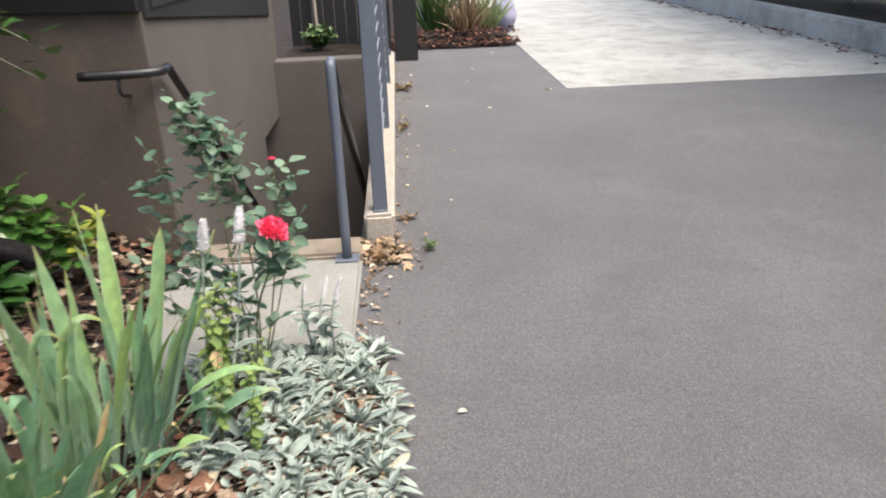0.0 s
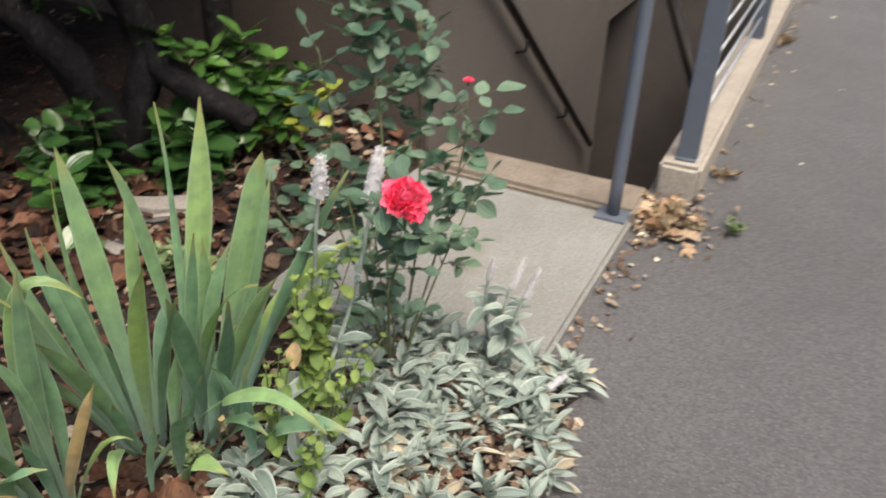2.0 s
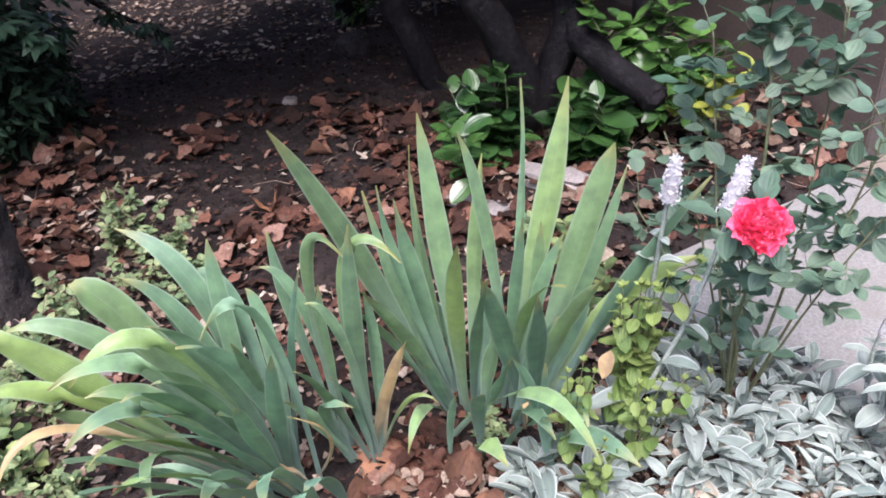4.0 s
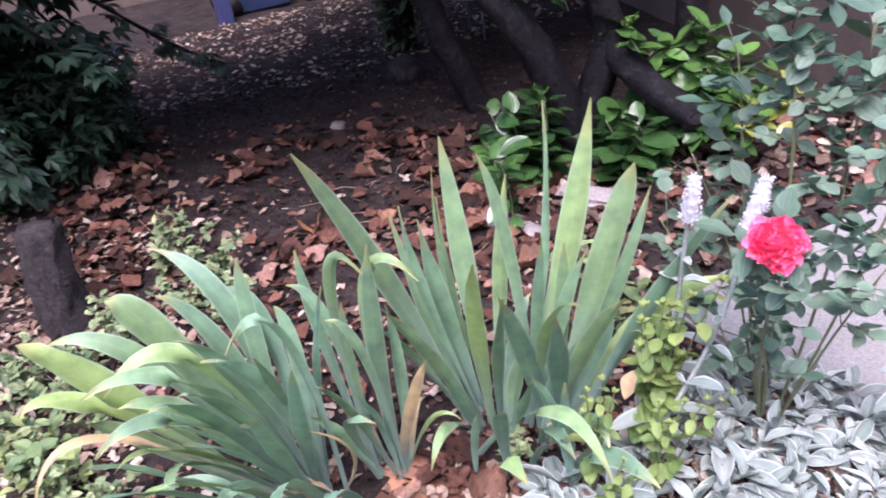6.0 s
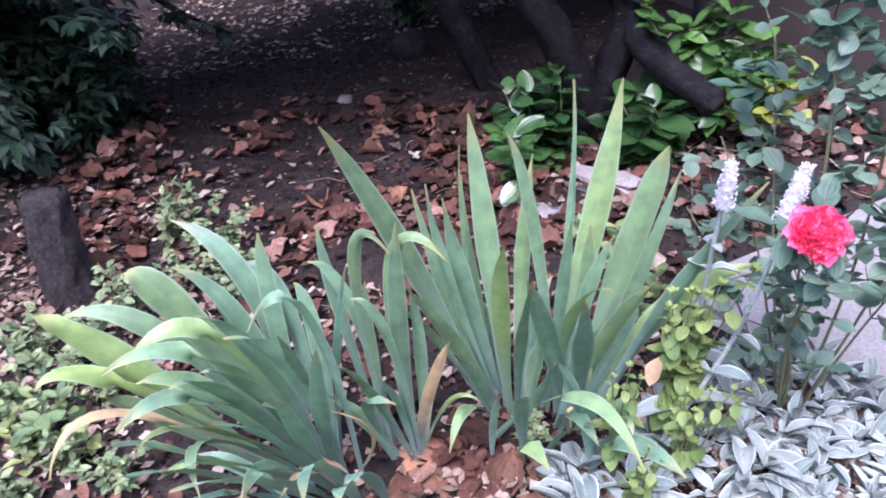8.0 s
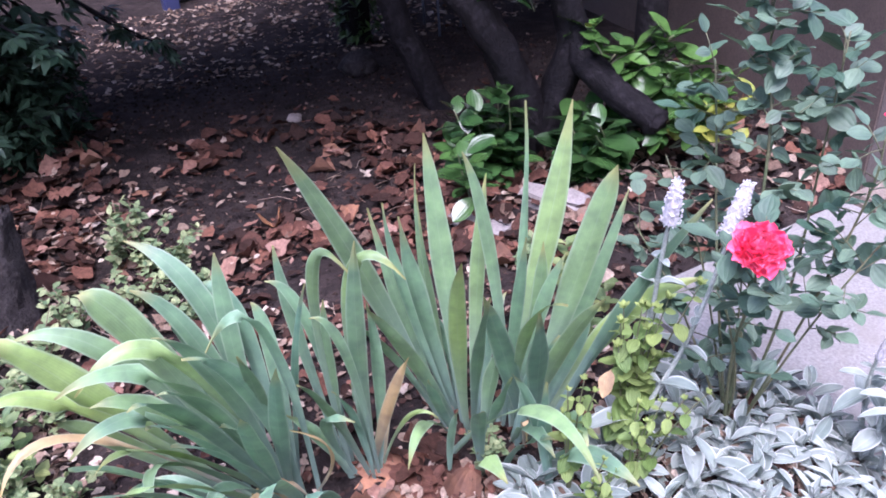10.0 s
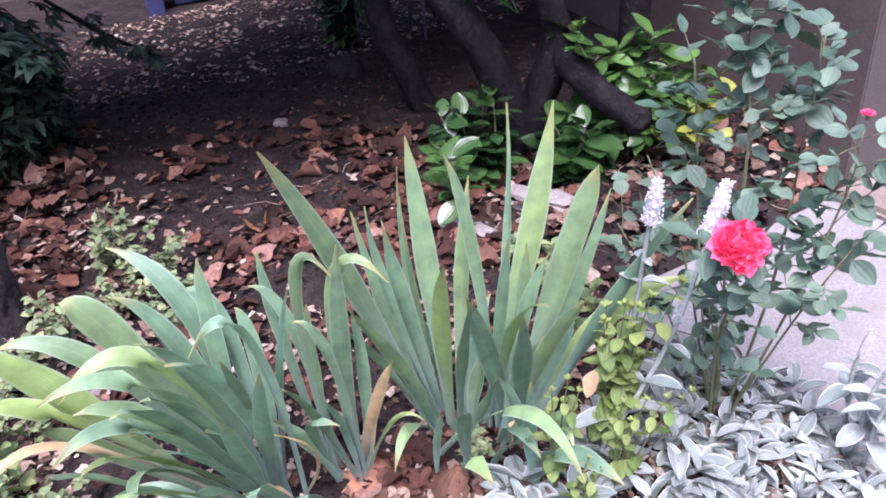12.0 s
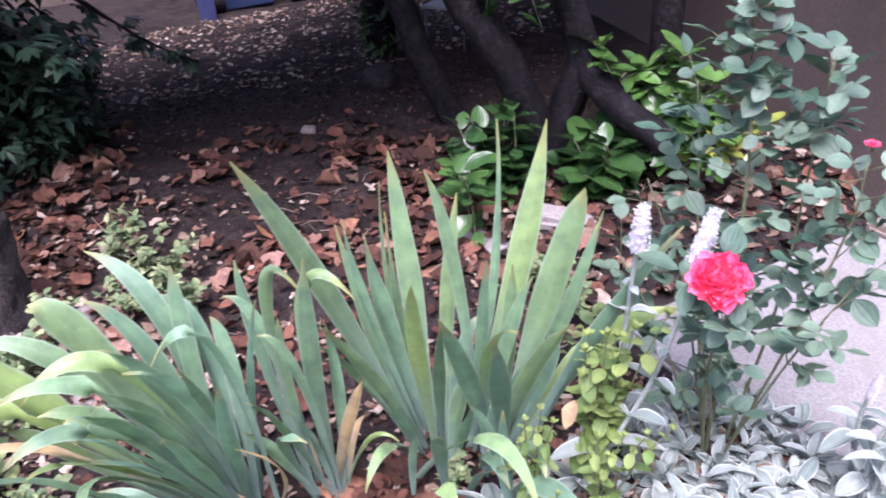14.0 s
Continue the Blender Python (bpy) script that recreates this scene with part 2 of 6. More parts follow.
def tube(points, radii, sides=8, twist=0.0, rough=0.0):
    """Verts and faces of a tapered tube along points."""
    pts = [Vector(p) for p in points]
    verts, faces, uv = [], [], []
    side = None
    for i, p in enumerate(pts):
        d = (pts[min(i + 1, len(pts) - 1)] - pts[max(i - 1, 0)]).normalized()
        if side is None:
            side = d.orthogonal().normalized()
        side = (side - d * side.dot(d)).normalized()
        other = d.cross(side)
        for k in range(sides):
            a = 6.28318 * k / sides + twist * i
            r = radii[i] * (1 + rough * (noise.noise(p * 9 + Vector((k * 1.7, 0, 0)))))
            verts.append(p + side * math.cos(a) * r + other * math.sin(a) * r)
    n = len(pts)
    for i in range(n - 1):
        for k in range(sides):
            k2 = (k + 1) % sides
            faces.append((i * sides + k, i * sides + k2, (i + 1) * sides + k2, (i + 1) * sides + k))
    faces.append(tuple(range(sides))[::-1])
    faces.append(tuple((n - 1) * sides + k for k in range(sides)))
    return verts, faces


def smooth_path(points, steps=6):
    """Catmull-Rom through points."""
    p = [Vector(q) for q in points]
    p = [2 * p[0] - p[1]] + p + [2 * p[-1] - p[-2]]
    out = []
    for i in range(1, len(p) - 2):
        for s in range(steps):
            t = s / steps
            a, b, c, d = p[i - 1], p[i], p[i + 1], p[i + 2]
            out.append(0.5 * ((2 * b) + (c - a) * t + (2 * a - 5 * b + 4 * c - d) * t * t + (3 * b - a - 3 * c + d) * t ** 3))
    out.append(p[-2])
    return out


def pipe(name, points, r0, r1, mat, parent=None, sides=8, rough=0.0, steps=6, label="", curved=True):
    pts = smooth_path(points, steps) if curved else [Vector(q) for q in points]
    n = len(pts) - 1
    v, f = tube(pts, [r0 + (r1 - r0) * i / n for i in range(n + 1)], sides, 0, rough)
    return place(name, mesh_of(name, v, f, mat), parent, None, None, label)


def leaf_mesh(name, mat, length, width, cup=0.15, curl=0.2, power=0.8, rows=7, cols=2, wave=0.0, lean=1.0, stalk=0.0):
    """A leaf along +x, face up, with midrib fold, curl along its length and a wavy rim."""
    verts, uvs, faces = [], [], []
    c2 = cols * 2
    for i in range(rows + 1):
        t = i / rows
        w = width / 2 * (max(0.0, math.sin(math.pi * min(1, t ** lean * 0.98 + 0.01))) ** power)
        for j in range(c2 + 1):
            s = j / cols - 1
            y = s * w
            z = cup * abs(s) ** 1.5 * w * 2 - curl * length * t * t + wave * width * math.sin(t * 11 + s * 3) * abs(s)
            verts.append((stalk + length * t, y, z))
            uvs.append((j / c2, t))
    for i in range(rows):
        for j in range(c2):
            a = i * (c2 + 1) + j
            faces.append((a, a + 1, a + c2 + 2, a + c2 + 1))
    return mesh_of(name, verts, faces, mat, uvs)


def lobed_mesh(name, mat, size, lobes=5, curl=0.2, seed=0):
    """A leaf with pointed lobes round its stalk, slightly crumpled."""
    r = random.Random(seed)
    verts, uvs, faces = [(0, 0, 0)], [(0.5, 0.0)], []
    n = lobes * 4 + 1
    for i in range(n):
        a = -2.3 + 4.6 * i / (n - 1)
        lobe = 0.55 + 0.45 * abs(math.cos((i / (n - 1) * lobes - 0.5) * math.pi)) ** 1.3
        reach = size * lobe * (0.62 + 0.38 * math.cos(a * 0.62)) * r.uniform(0.92, 1.08)
        x, y = reach * math.cos(a), reach * math.sin(a)
        z = -curl * (x * x + y * y) / size + r.uniform(-1, 1) * size * curl * 0.35
        verts.append((x, y, z))
        uvs.append((0.5 + a / 4.7, reach / size))
        m = 0.5
        verts.append((x * m, y * m, z * 0.3 + r.uniform(-1, 1) * size * curl * 0.12))
        uvs.append((0.5 + a / 4.7, reach / size * m))
    for i in range(n - 1):
        o, q = 1 + i * 2, 1 + (i + 1) * 2
        faces.append((0, o + 1, q + 1))
        faces.append((o + 1, o, q, q + 1))
    return mesh_of(name, verts, faces, mat, uvs)


def aim(at, az, elev, roll=0.0, scale=1.0):
    """A leaf's place: its +x goes towards az and up by elev, both in degrees."""
    return Matrix.Translation(at) @ Matrix.Rotation(radians(az), 4, "Z") @ Matrix.Rotation(radians(-elev), 4, "Y") @ Matrix.Rotation(radians(roll), 4, "X") @ Matrix.Diagonal((scale, scale, scale, 1))


def tone(a, b, t, spread=0.12, r=rnd):
    k = 1 + r.uniform(-spread, spread)
    return tuple(max(0.0, (a[i] + (b[i] - a[i]) * t) * k) for i in range(3))


def bed_height(x, y):
    """The planting bed: it rises from the paving, then falls gently away under the trees."""
    rise = min(1.0, max(0.0, (0.12 - x) / 0.42))
    h = -0.035 + 0.115 * rise * rise * (3 - 2 * rise)
    gap = math.hypot(max(-0.8 - x, 0.0), max(-0.8 - y, 0.0))
    h = -0.028 + (h + 0.028) * min(1.0, gap / 0.22)
    if x < -2.4:
        h += (x + 2.4) * 0.06
    h += 0.10 * math.exp(-((x + 2.5) ** 2 + (y + 2.3) ** 2) / 0.6)
    return h + 0.016 * noise.noise(Vector((x * 2.3, y * 2.3, 0))) + 0.007 * noise.noise(Vector((x * 9, y * 9, 3)))


def grid_sheet(name, x0, x1, y0, y1, nx, ny, height, mat, left_out=lambda x, y: False):
    verts = [(x0 + (x1 - x0) * i / nx, y0 + (y1 - y0) * j / ny, 0) for j in range(ny + 1) for i in range(nx + 1)]
    verts = [(x, y, height(x, y)) for x, y, _ in verts]
    faces = [(j * (nx + 1) + i, j * (nx + 1) + i + 1, (j + 1) * (nx + 1) + i + 1, (j + 1) * (nx + 1) + i) for j in range(ny) for i in range(nx)
             if not left_out(verts[j * (nx + 1) + i][0], verts[j * (nx + 1) + i][1])]
    return new(name, mesh_of(name, verts, faces, mat))


# ---- ground, paving and walls ----
# one sheet with a hole for the stairwell
gx, gy = (-900, -1.9, 0.0, 900), (-900, 0.30, 3.55, 900)
ground = new("ground", mesh_of("ground", [(x, y, -0.30) for y in gy for x in gx], [(j * 4 + i, j * 4 + i + 1, j * 4 + i + 5, j * 4 + i + 4) for j in range(3) for i in range(3) if (i, j) != (1, 1)], M_SOIL))
tagged(ground, "bare dark soil that runs under the whole place", "ground", kind="structure")
ROAD_Z = -0.035
bm = bmesh.new()
block(bm, (-0.02, -30, -0.28), (5.2, 3.9, ROAD_Z))
road = part("road", bm, M_ASPHALT, None)
tagged(road, "worn grey asphalt driveway with fine aggregate", "driveway", kind="structure")
bm = bmesh.new()
block(bm, (-0.02, 3.9, -0.28), (1.7, 7.0, ROAD_Z))
road2 = part("road_patch", bm, M_ASPHALT, None)
tagged(road2, "worn grey asphalt beside the concrete apron", "driveway", kind="structure")
for n_, lo, hi in (("pavement", (1.7, 3.9, -0.28), (5.2, 9.6, -0.031)), ("pavement", (1.7, 9.604, -0.28), (9.0, 30, -0.033))):
    bm = bmesh.new()
    block(bm, lo, hi)
    tagged(part(n_, bm, M_APRON, None), "pale weathered concrete apron at the driveway's end", "pavement", kind="structure")

bed = grid_sheet("ground_bed", -8.0, 0.13, -5.2, 1.6, 130, 120, bed_height, M_SOIL, lambda x, y: x > -0.80 and y > -0.80 or x > -1.9 and y > 0.34)
tagged(bed, "dark planting bed soil strewn with dry leaves", "soil", kind="structure")

bm = bmesh.new()
block(bm, (-0.80, -0.82, -0.22), (0.0, 0.085, 0.0), 0.012, 0.0015)
slab = part("landing", bm, M_SLAB, None)
tagged(slab, "worn grey concrete landing slab beside the driveway", "landing", kind="structure")
bm = bmesh.new()
block(bm, (-0.80, 0.092, -0.22), (0.0, 0.30, 0.018), 0.015, 0.003)
lip = part("stair_nosing", bm, M_LIP, None)
tagged(lip, "rough brownish concrete nosing at the head of the stairs", "step", kind="structure")

stairs = empty("stairs", (0, 0, 0), "dark concrete steps going down beside the wall", "stairs")
for i in range(10):
    bm = bmesh.new()
    block(bm, (-0.80, 0.30 + 0.25 * i, -2.8), (-0.002, 0.30 + 0.25 * (i + 1), -0.17 - 0.195 * i), 0.008)
    part("step", bm, M_LIP, stairs)
bm = bmesh.new()
block(bm, (-1.9, 2.8, -2.8), (-0.002, 3.3, -2.2))
tagged(part("floor_basement", bm, M_LIP, None), "dark concrete floor at the foot of the stairs", "floor", kind="structure")

# the stairwell's plastered wall, with a doorway low down at its far end
well = empty("wall_stairwell", (0, 0, 0), "warm grey plastered stairwell wall", "wall")
well["kind"] = "structure"
bm = bmesh.new()
block(bm, (-1.0, 0.17, -2.8), (-0.80, 2.54, 1.06))
for v in bm.verts:
    if v.co.y < 0.2:
        v.co.y += (-0.80 - v.co.x) * 0.311 + 0.004
part("wall", bm, M_WALL, well)
bm = bmesh.new()
block(bm, (-0.92, 2.54, -0.03), (-0.80, 3.55, 1.06))
part("lintel", bm, M_WALL, well)
bm = bmesh.new()
block(bm, (-1.9, 3.3, -2.8), (-0.0, 3.55, 0.40), 0.012)
tagged(part("wall_end", bm, M_WALL, None), "plastered end wall of the stairwell below the planter", "wall", kind="structure")
bm = bmesh.new()
block(bm, (-2.1, 2.3, -2.8), (-1.9, 3.55, 1.06))
tagged(part("wall_passage", bm, M_WALLB, None), "dark wall inside the basement passage", "wall", kind="structure")

# the brown wall of the house beside the bed, turned a little from the stairwell
a0, a1 = Vector((-0.803, 0.166)), Vector((-7.6, 2.28))
dirw = (a1 - a0).normalized()
nrm = Vector((-dirw.y, dirw.x))
if nrm.y < 0:
    nrm = -nrm


def wall_strip(name, z0, z1, push, thick, mat, label, cat):
    b0, b1 = a0 + nrm * push, a1 + nrm * push
    b0 += dirw * ((b0.x - a0.x) / -dirw.x)
    back = b0 + nrm * thick
    back += dirw * ((back.x - a0.x) / -dirw.x)
    vs = [(*b0, z0), (*b1, z0), (*(b1 + nrm * thick), z0), (*back, z0)]
    vs += [(x, y, z1) for x, y, _ in vs]
    fs = [(0, 1, 2, 3)[::-1], (4, 5, 6, 7), (0, 1, 5, 4), (1, 2, 6, 5), (2, 3, 7, 6), (3, 0, 4, 7)]
    return tagged(new(name, mesh_of(name, vs, fs, mat, smooth=False)), label, cat, kind="structure")


wall_strip("wall_house", -0.6, 1.06, 0.0, 0.2, M_WALLB, "dark brown plastered house wall behind the bed", "wall")
siding = empty("wall_siding", (0, 0, 0), "black horizontal board siding above the plaster", "siding")
siding["kind"] = "structure"
for i in range(20):
    ob = wall_strip("board", 1.065 + 0.22 * i, 1.065 + 0.22 * (i + 1) - 0.012, -0.03 - 0.004 * (i % 2), 0.1, M_SIDING, "", "")
    ob.parent = siding
    del ob["kind"]
for i in range(20):
    z = 1.065 + 0.22 * i
    bm = bmesh.new()
    block(bm, (-1.0, 0.26, z), (-0.775 + 0.004 * (i % 2), 4.6, z + 0.208), 0.004)
    part("board", bm, M_SIDING, siding)
bm = bmesh.new()
block(bm, (-0.82, 0.19, 1.035), (-0.785, 3.3, 1.40), 0.004)
for v in bm.verts:
    if v.co.z < 1.2:
        v.co.z -= max(0.0, v.co.y - 0.2) * 0.088
tagged(part("trim", bm, M_SIDING, None), "black sloping skirt board along the top of the plaster", "trim", kind="structure")

# kerb with the guard rail, right wall of the stairwell below it
bm = bmesh.new()
block(bm, (0.0, 0.37, -2.8), (0.145, 6.0, 0.088), 0.014, 0.0025)
kerb = part("kerb", bm, M_KERB, None)
tagged(kerb, "pale worn concrete kerb along the stairwell", "kerb", kind="structure")


def guard_rail():
    g = empty("guard_rail", (0.08, 0.46, 0.088), "blue-grey painted steel guard rail standing on the kerb", "railing")
    for y in (0.0, 1.75, 3.5, 5.25):
        bm = bmesh.new()
        block(bm, (-0.034, y - 0.03, 0.0), (0.034, y + 0.03, 1.02), 0.004)
        p = part("post", bm, M_STEEL, g)
        bm = bmesh.new()
        block(bm, (-0.035, y - 0.05, 0.0), (0.035, y + 0.05, 0.008), 0.002)
        part("foot_plate", bm, M_STEEL, p)
    bm = bmesh.new()
    block(bm, (-0.03, -0.04, 1.02), (0.03, 5.3, 1.055), 0.006)
    part("top_rail", bm, M_STEEL, g)
    for i in range(9):
        z = 0.10 + i * 0.1
        pipe("rod", [(0, 0, z), (0, 2.6, z), (0, 5.25, z)], 0.006, 0.006, M_ROD, g, 6, curved=False)
    return g


guard_rail()


def stair_post_rail():
    g = empty("stair_rail", (-0.065, 0.07, 0.0), "slate-grey tubular post with handrail descending the stairs", "handrail")
    pipe("post", [(0, 0, 0.006), (0, 0, 0.45), (0, 0, 0.80), (0.0, 0.012, 0.835), (0.0, 0.04, 0.845)], 0.021, 0.021, M_STEEL, g, 12, steps=4)
    pipe("rail", [(0, 0.036, 0.846), (0.0, 0.06, 0.835), (0, 0.12, 0.78), (-0.0, 1.9, -0.36)], 0.021, 0.021, M_RAIL, g, 12, curved=False)
    bm = bmesh.new()
    block(bm, (-0.05, -0.05, 0.0), (0.05, 0.05, 0.008), 0.002)
    part("foot_plate", bm, M_STEEL, g)


stair_post_rail()


def wall_rail():
    g = empty("wall_handrail", (-0.755, 0.255, 0.832), "dark round handrail bracketed to the plastered wall", "handrail")
    pipe("rail", [(-0.30, -0.175, 0.0), (-0.12, -0.16, 0.0), (0, -0.11, 0.0), (0.0, 0.0, 0.0)], 0.019, 0.019, M_RAIL, g, 10, steps=5)
    pipe("rail", [(0, 0, 0), (0.0, 0.03, -0.012), (0, 2.05, -1.575)], 0.019, 0.019, M_RAIL, g, 10, curved=False)
    for y in (0.75, 1.45):
        z = -y * 0.775
        pipe("bracket", [(0, y, z - 0.01), (0, y, z - 0.06), (-0.045, y, z - 0.075)], 0.008, 0.008, M_RAIL, g, 6)
    pipe("bracket", [(-0.15, -0.165, -0.01), (-0.15, -0.165, -0.075), (-0.15, -0.06, -0.10)], 0.008, 0.008, M_RAIL, g, 6)


wall_rail()

# planter ground behind the stairwell and its dark fence
bm = bmesh.new()
block(bm, (-0.8, 3.552, 0.0), (-0.0, 6.0, 0.36))
tagged(part("ground_planter", bm, M_SOIL, None), "raised soil behind the stairwell's end wall", "soil", kind="structure")
fence = empty("fence", (0, 0, 0), "black board fence behind the planter", "fence")
for i in range(9):
    bm = bmesh.new()
    block(bm, (-0.80 + i * 0.105, 4.6, 0.3), (-0.80 + i * 0.105 + 0.097, 4.63, 1.9), 0.003)
    part("board", bm, M_SIDING, fence)
bm = bmesh.new()
block(bm, (0.16, 6.02, -0.05), (0.42, 6.3, 1.6), 0.006)
tagged(part("dark_pillar", bm, M_SIDING, None), "square black pillar where the kerb ends", "pillar")
pipe_ob = pipe("drain_pipe", [(-0.55, 4.56, 0.36), (-0.56, 4.56, 0.7), (-0.56, 4.56, 1.6)], 0.018, 0.018, M_KERB, None, 8)
tagged(pipe_ob, "thin pale drain pipe on the black fence", "pipe")

# far low wall along the driveway, hedge behind
bm = bmesh.new()
block(bm, (5.2, -30, -0.28), (5.42, 20, 0.24), 0.02, 0.004)
tagged(part("wall_low", bm, M_APRON, None), "low pale concrete retaining wall along the driveway", "wall", kind="structure")
bm = bmesh.new()
block(bm, (5.42, -30, -0.28), (9.0, 9.6, 0.2))
tagged(part("ground_hedge", bm, M_SOIL, None), "soil behind the low wall", "soil", kind="structure")
bm = bmesh.new()
block(bm, (-8.2, -7, -0.5), (-7.9, 4, 3.2))
tagged(part("wall_back", bm, M_WALLB, None), "dark wall far behind the trees", "wall", kind="structure")
# added wall out of view, keeps low side light off the bed
bm = bmesh.new()
block(bm, (-7.9, -5.6, -0.5), (-1.4, -5.3, 3.2))
tagged(part("wall_side", bm, M_WALLB, None), "unseen dark wall added behind the shrubs to block light from the side", "wall", kind="structure")


# ---- iris clumps ----
BLUE_GREEN, LIME = (0.150, 0.282, 0.208), (0.28, 0.395, 0.125)
FACING = Vector((0.86, -0.5, 0.15)).normalized()


def blade(parent, foot, bend, tip, width, hue, dry=False):
    """One sword leaf: a bent, folded ribbon from its foot past its bend to its point."""
    p0 = Vector((foot[0], foot[1], -0.05))
    p1, p2 = Vector(bend), Vector(tip)
    rows, verts, uvs, faces = 18, [], [], []
    turn, blunt = rnd.choice((-1, 1)) * rnd.uniform(0.05, 0.45), 3.0 if width > 0.050 else 1.9
    for i in range(rows + 1):
        t = i / rows
        p = p0 * (1 - t) ** 2 + p1 * 2 * t * (1 - t) + p2 * t * t
        d = ((p1 - p0) * (1 - t) + (p2 - p1) * t).normalized()
        facing = (FACING + Vector((0, 0, 1.5 * (1 - abs(d.z))))).normalized()
        side = d.cross(facing)
        flat = d.cross(Vector((0, 0, 1)))
        if flat.dot(side) < 0:
            flat = -flat
        k = min(1.0, max(0.0, (abs(d.dot(facing)) - 0.45) / 0.5))
        side = side * (1 - k) + flat * k
        side.normalize()
        up = side.cross(d)
        ang = turn * (0.3 + t)
        side, up = side * math.cos(ang) + up * math.sin(ang), up * math.cos(ang) - side * math.sin(ang)
        grow = min(1, t / 0.66)
        w = width * 0.54 * (0.36 + 0.64 * grow * grow * (3 - 2 * grow)) * (1 - max(0, (t - 0.50) / 0.50) ** blunt)
        w = max(w, 0.0012) * (1 + 0.05 * math.sin(t * 13 + turn * 30))
        for s in (-1, -0.5, 0, 0.5, 1):
            lift = (1 - abs(s)) * w * (0.45 - 0.3 * t) + 0.0016 * math.sin(t * 17 + s * 2 + turn * 9)
            verts.append(p + side * s * w + up * lift)
            uvs.append(((s + 1) / 2, t))
    for i in range(rows):
        for j in range(4):
            a = i * 5 + j
            faces.append((a, a + 1, a + 6, a + 5))
    colour = (0.50, 0.36, 0.20) if dry else tone(BLUE_GREEN, LIME, min(1.0, hue * rnd.uniform(0.6, 1.2)), 0.24)
    return place("leaf", mesh_of("leaf", verts, faces, M_IRIS, uvs), parent, None, colour, "dry tan leaf" if dry else "")


def iris(x, y, label):
    return empty("iris_plant", (x, y, 0.09), label, "iris", "irises in the bed")


iris_a = iris(-0.530, -1.410, "tall upright clump of grey-green sword leaves")
blade(iris_a, (-0.005, 0.015), (-0.021, 0.171, 0.349), (-0.046, 0.237, 0.611), 0.049, 0.75)
blade(iris_a, (0.002, 0.010), (-0.031, 0.135, 0.326), (-0.068, 0.151, 0.624), 0.016, 0.20)
blade(iris_a, (-0.035, -0.033), (-0.060, -0.040, 0.413), (-0.084, -0.046, 0.611), 0.041, 0.40)
blade(iris_a, (0.022, 0.043), (0.014, 0.024, 0.485), (-0.006, -0.020, 0.598), 0.024, 0.30)
blade(iris_a, (-0.026, -0.018), (-0.068, 0.024, 0.318), (-0.084, 0.074, 0.501), 0.030, 0.50)
blade(iris_a, (0.025, 0.062), (0.098, 0.162, 0.430), (0.115, 0.203, 0.553), 0.051, 0.45)
blade(iris_a, (0.031, 0.071), (0.072, 0.203, 0.281), (0.067, 0.278, 0.469), 0.029, 0.35)
blade(iris_a, (0.055, 0.094), (0.148, 0.181, 0.299), (0.218, 0.318, 0.495), 0.034, 0.15)
blade(iris_a, (0.012, 0.071), (0.029, 0.110, 0.256), (0.031, 0.115, 0.398), 0.033, 0.60)
blade(iris_a, (0.016, 0.048), (0.046, 0.079, 0.288), (0.099, 0.114, 0.410), 0.026, 0.30)
blade(iris_a, (0.049, 0.085), (0.111, 0.190, 0.305), (0.210, 0.329, 0.332), 0.043, 0.95)
blade(iris_a, (0.022, 0.043), (-0.068, 0.137, 0.303), (-0.076, 0.218, 0.394), 0.021, 0.15)
iris_b = iris(-0.480, -1.400, "shorter front fan of blue-green sword leaves")
blade(iris_b, (-0.076, -0.042), (0.005, -0.107, 0.355), (0.102, -0.134, 0.504), 0.032, 0.95)
blade(iris_b, (-0.070, -0.033), (0.020, -0.077, 0.260), (0.120, -0.098, 0.439), 0.023, 0.20)
blade(iris_b, (-0.013, 0.056), (0.028, -0.013, 0.245), (0.087, -0.090, 0.420), 0.041, 0.15)
blade(iris_b, (-0.007, 0.066), (0.082, 0.020, 0.224), (0.165, -0.040, 0.412), 0.040, 0.00)
blade(iris_b, (-0.025, 0.052), (0.070, 0.070, 0.268), (0.135, 0.118, 0.356), 0.036, 0.50)
blade(iris_b, (-0.034, 0.038), (0.062, -0.017, 0.389), (0.220, -0.030, 0.454), 0.024, 0.70)
blade(iris_b, (-0.046, 0.019), (0.011, 0.024, 0.306), (0.060, 0.012, 0.477), 0.023, 0.20)
blade(iris_b, (0.165, -0.007), (0.145, -0.029, 0.143), (0.175, -0.033, 0.280), 0.027, 0.00)
blade(iris_b, (0.164, -0.009), (0.145, -0.026, 0.223), (0.153, -0.085, 0.307), 0.020, 0.10)
blade(iris_b, (-0.044, -0.131), (0.150, -0.024, 0.343), (0.376, -0.093, 0.272), 0.029, 0.80)
blade(iris_b, (-0.098, -0.062), (-0.034, -0.164, 0.170), (0.045, -0.234, 0.088), 0.023, 0.75)
blade(iris_b, (-0.090, -0.059), (-0.062, -0.120, 0.113), (-0.020, -0.148, 0.204), 0.027, 0.05)
blade(iris_b, (-0.047, -0.027), (0.008, -0.027, 0.101), (0.063, -0.024, 0.207), 0.023, 0.10)
blade(iris_b, (-0.013, 0.056), (0.064, 0.132, 0.225), (0.069, 0.143, 0.288), 0.029, 0.10)
blade(iris_b, (0.007, -0.135), (0.021, -0.140, 0.105), (0.061, -0.137, 0.186), 0.015, 0.10)
blade(iris_b, (0.001, 0.034), (0.148, 0.045, 0.218), (0.230, 0.009, 0.160), 0.034, 0.30)
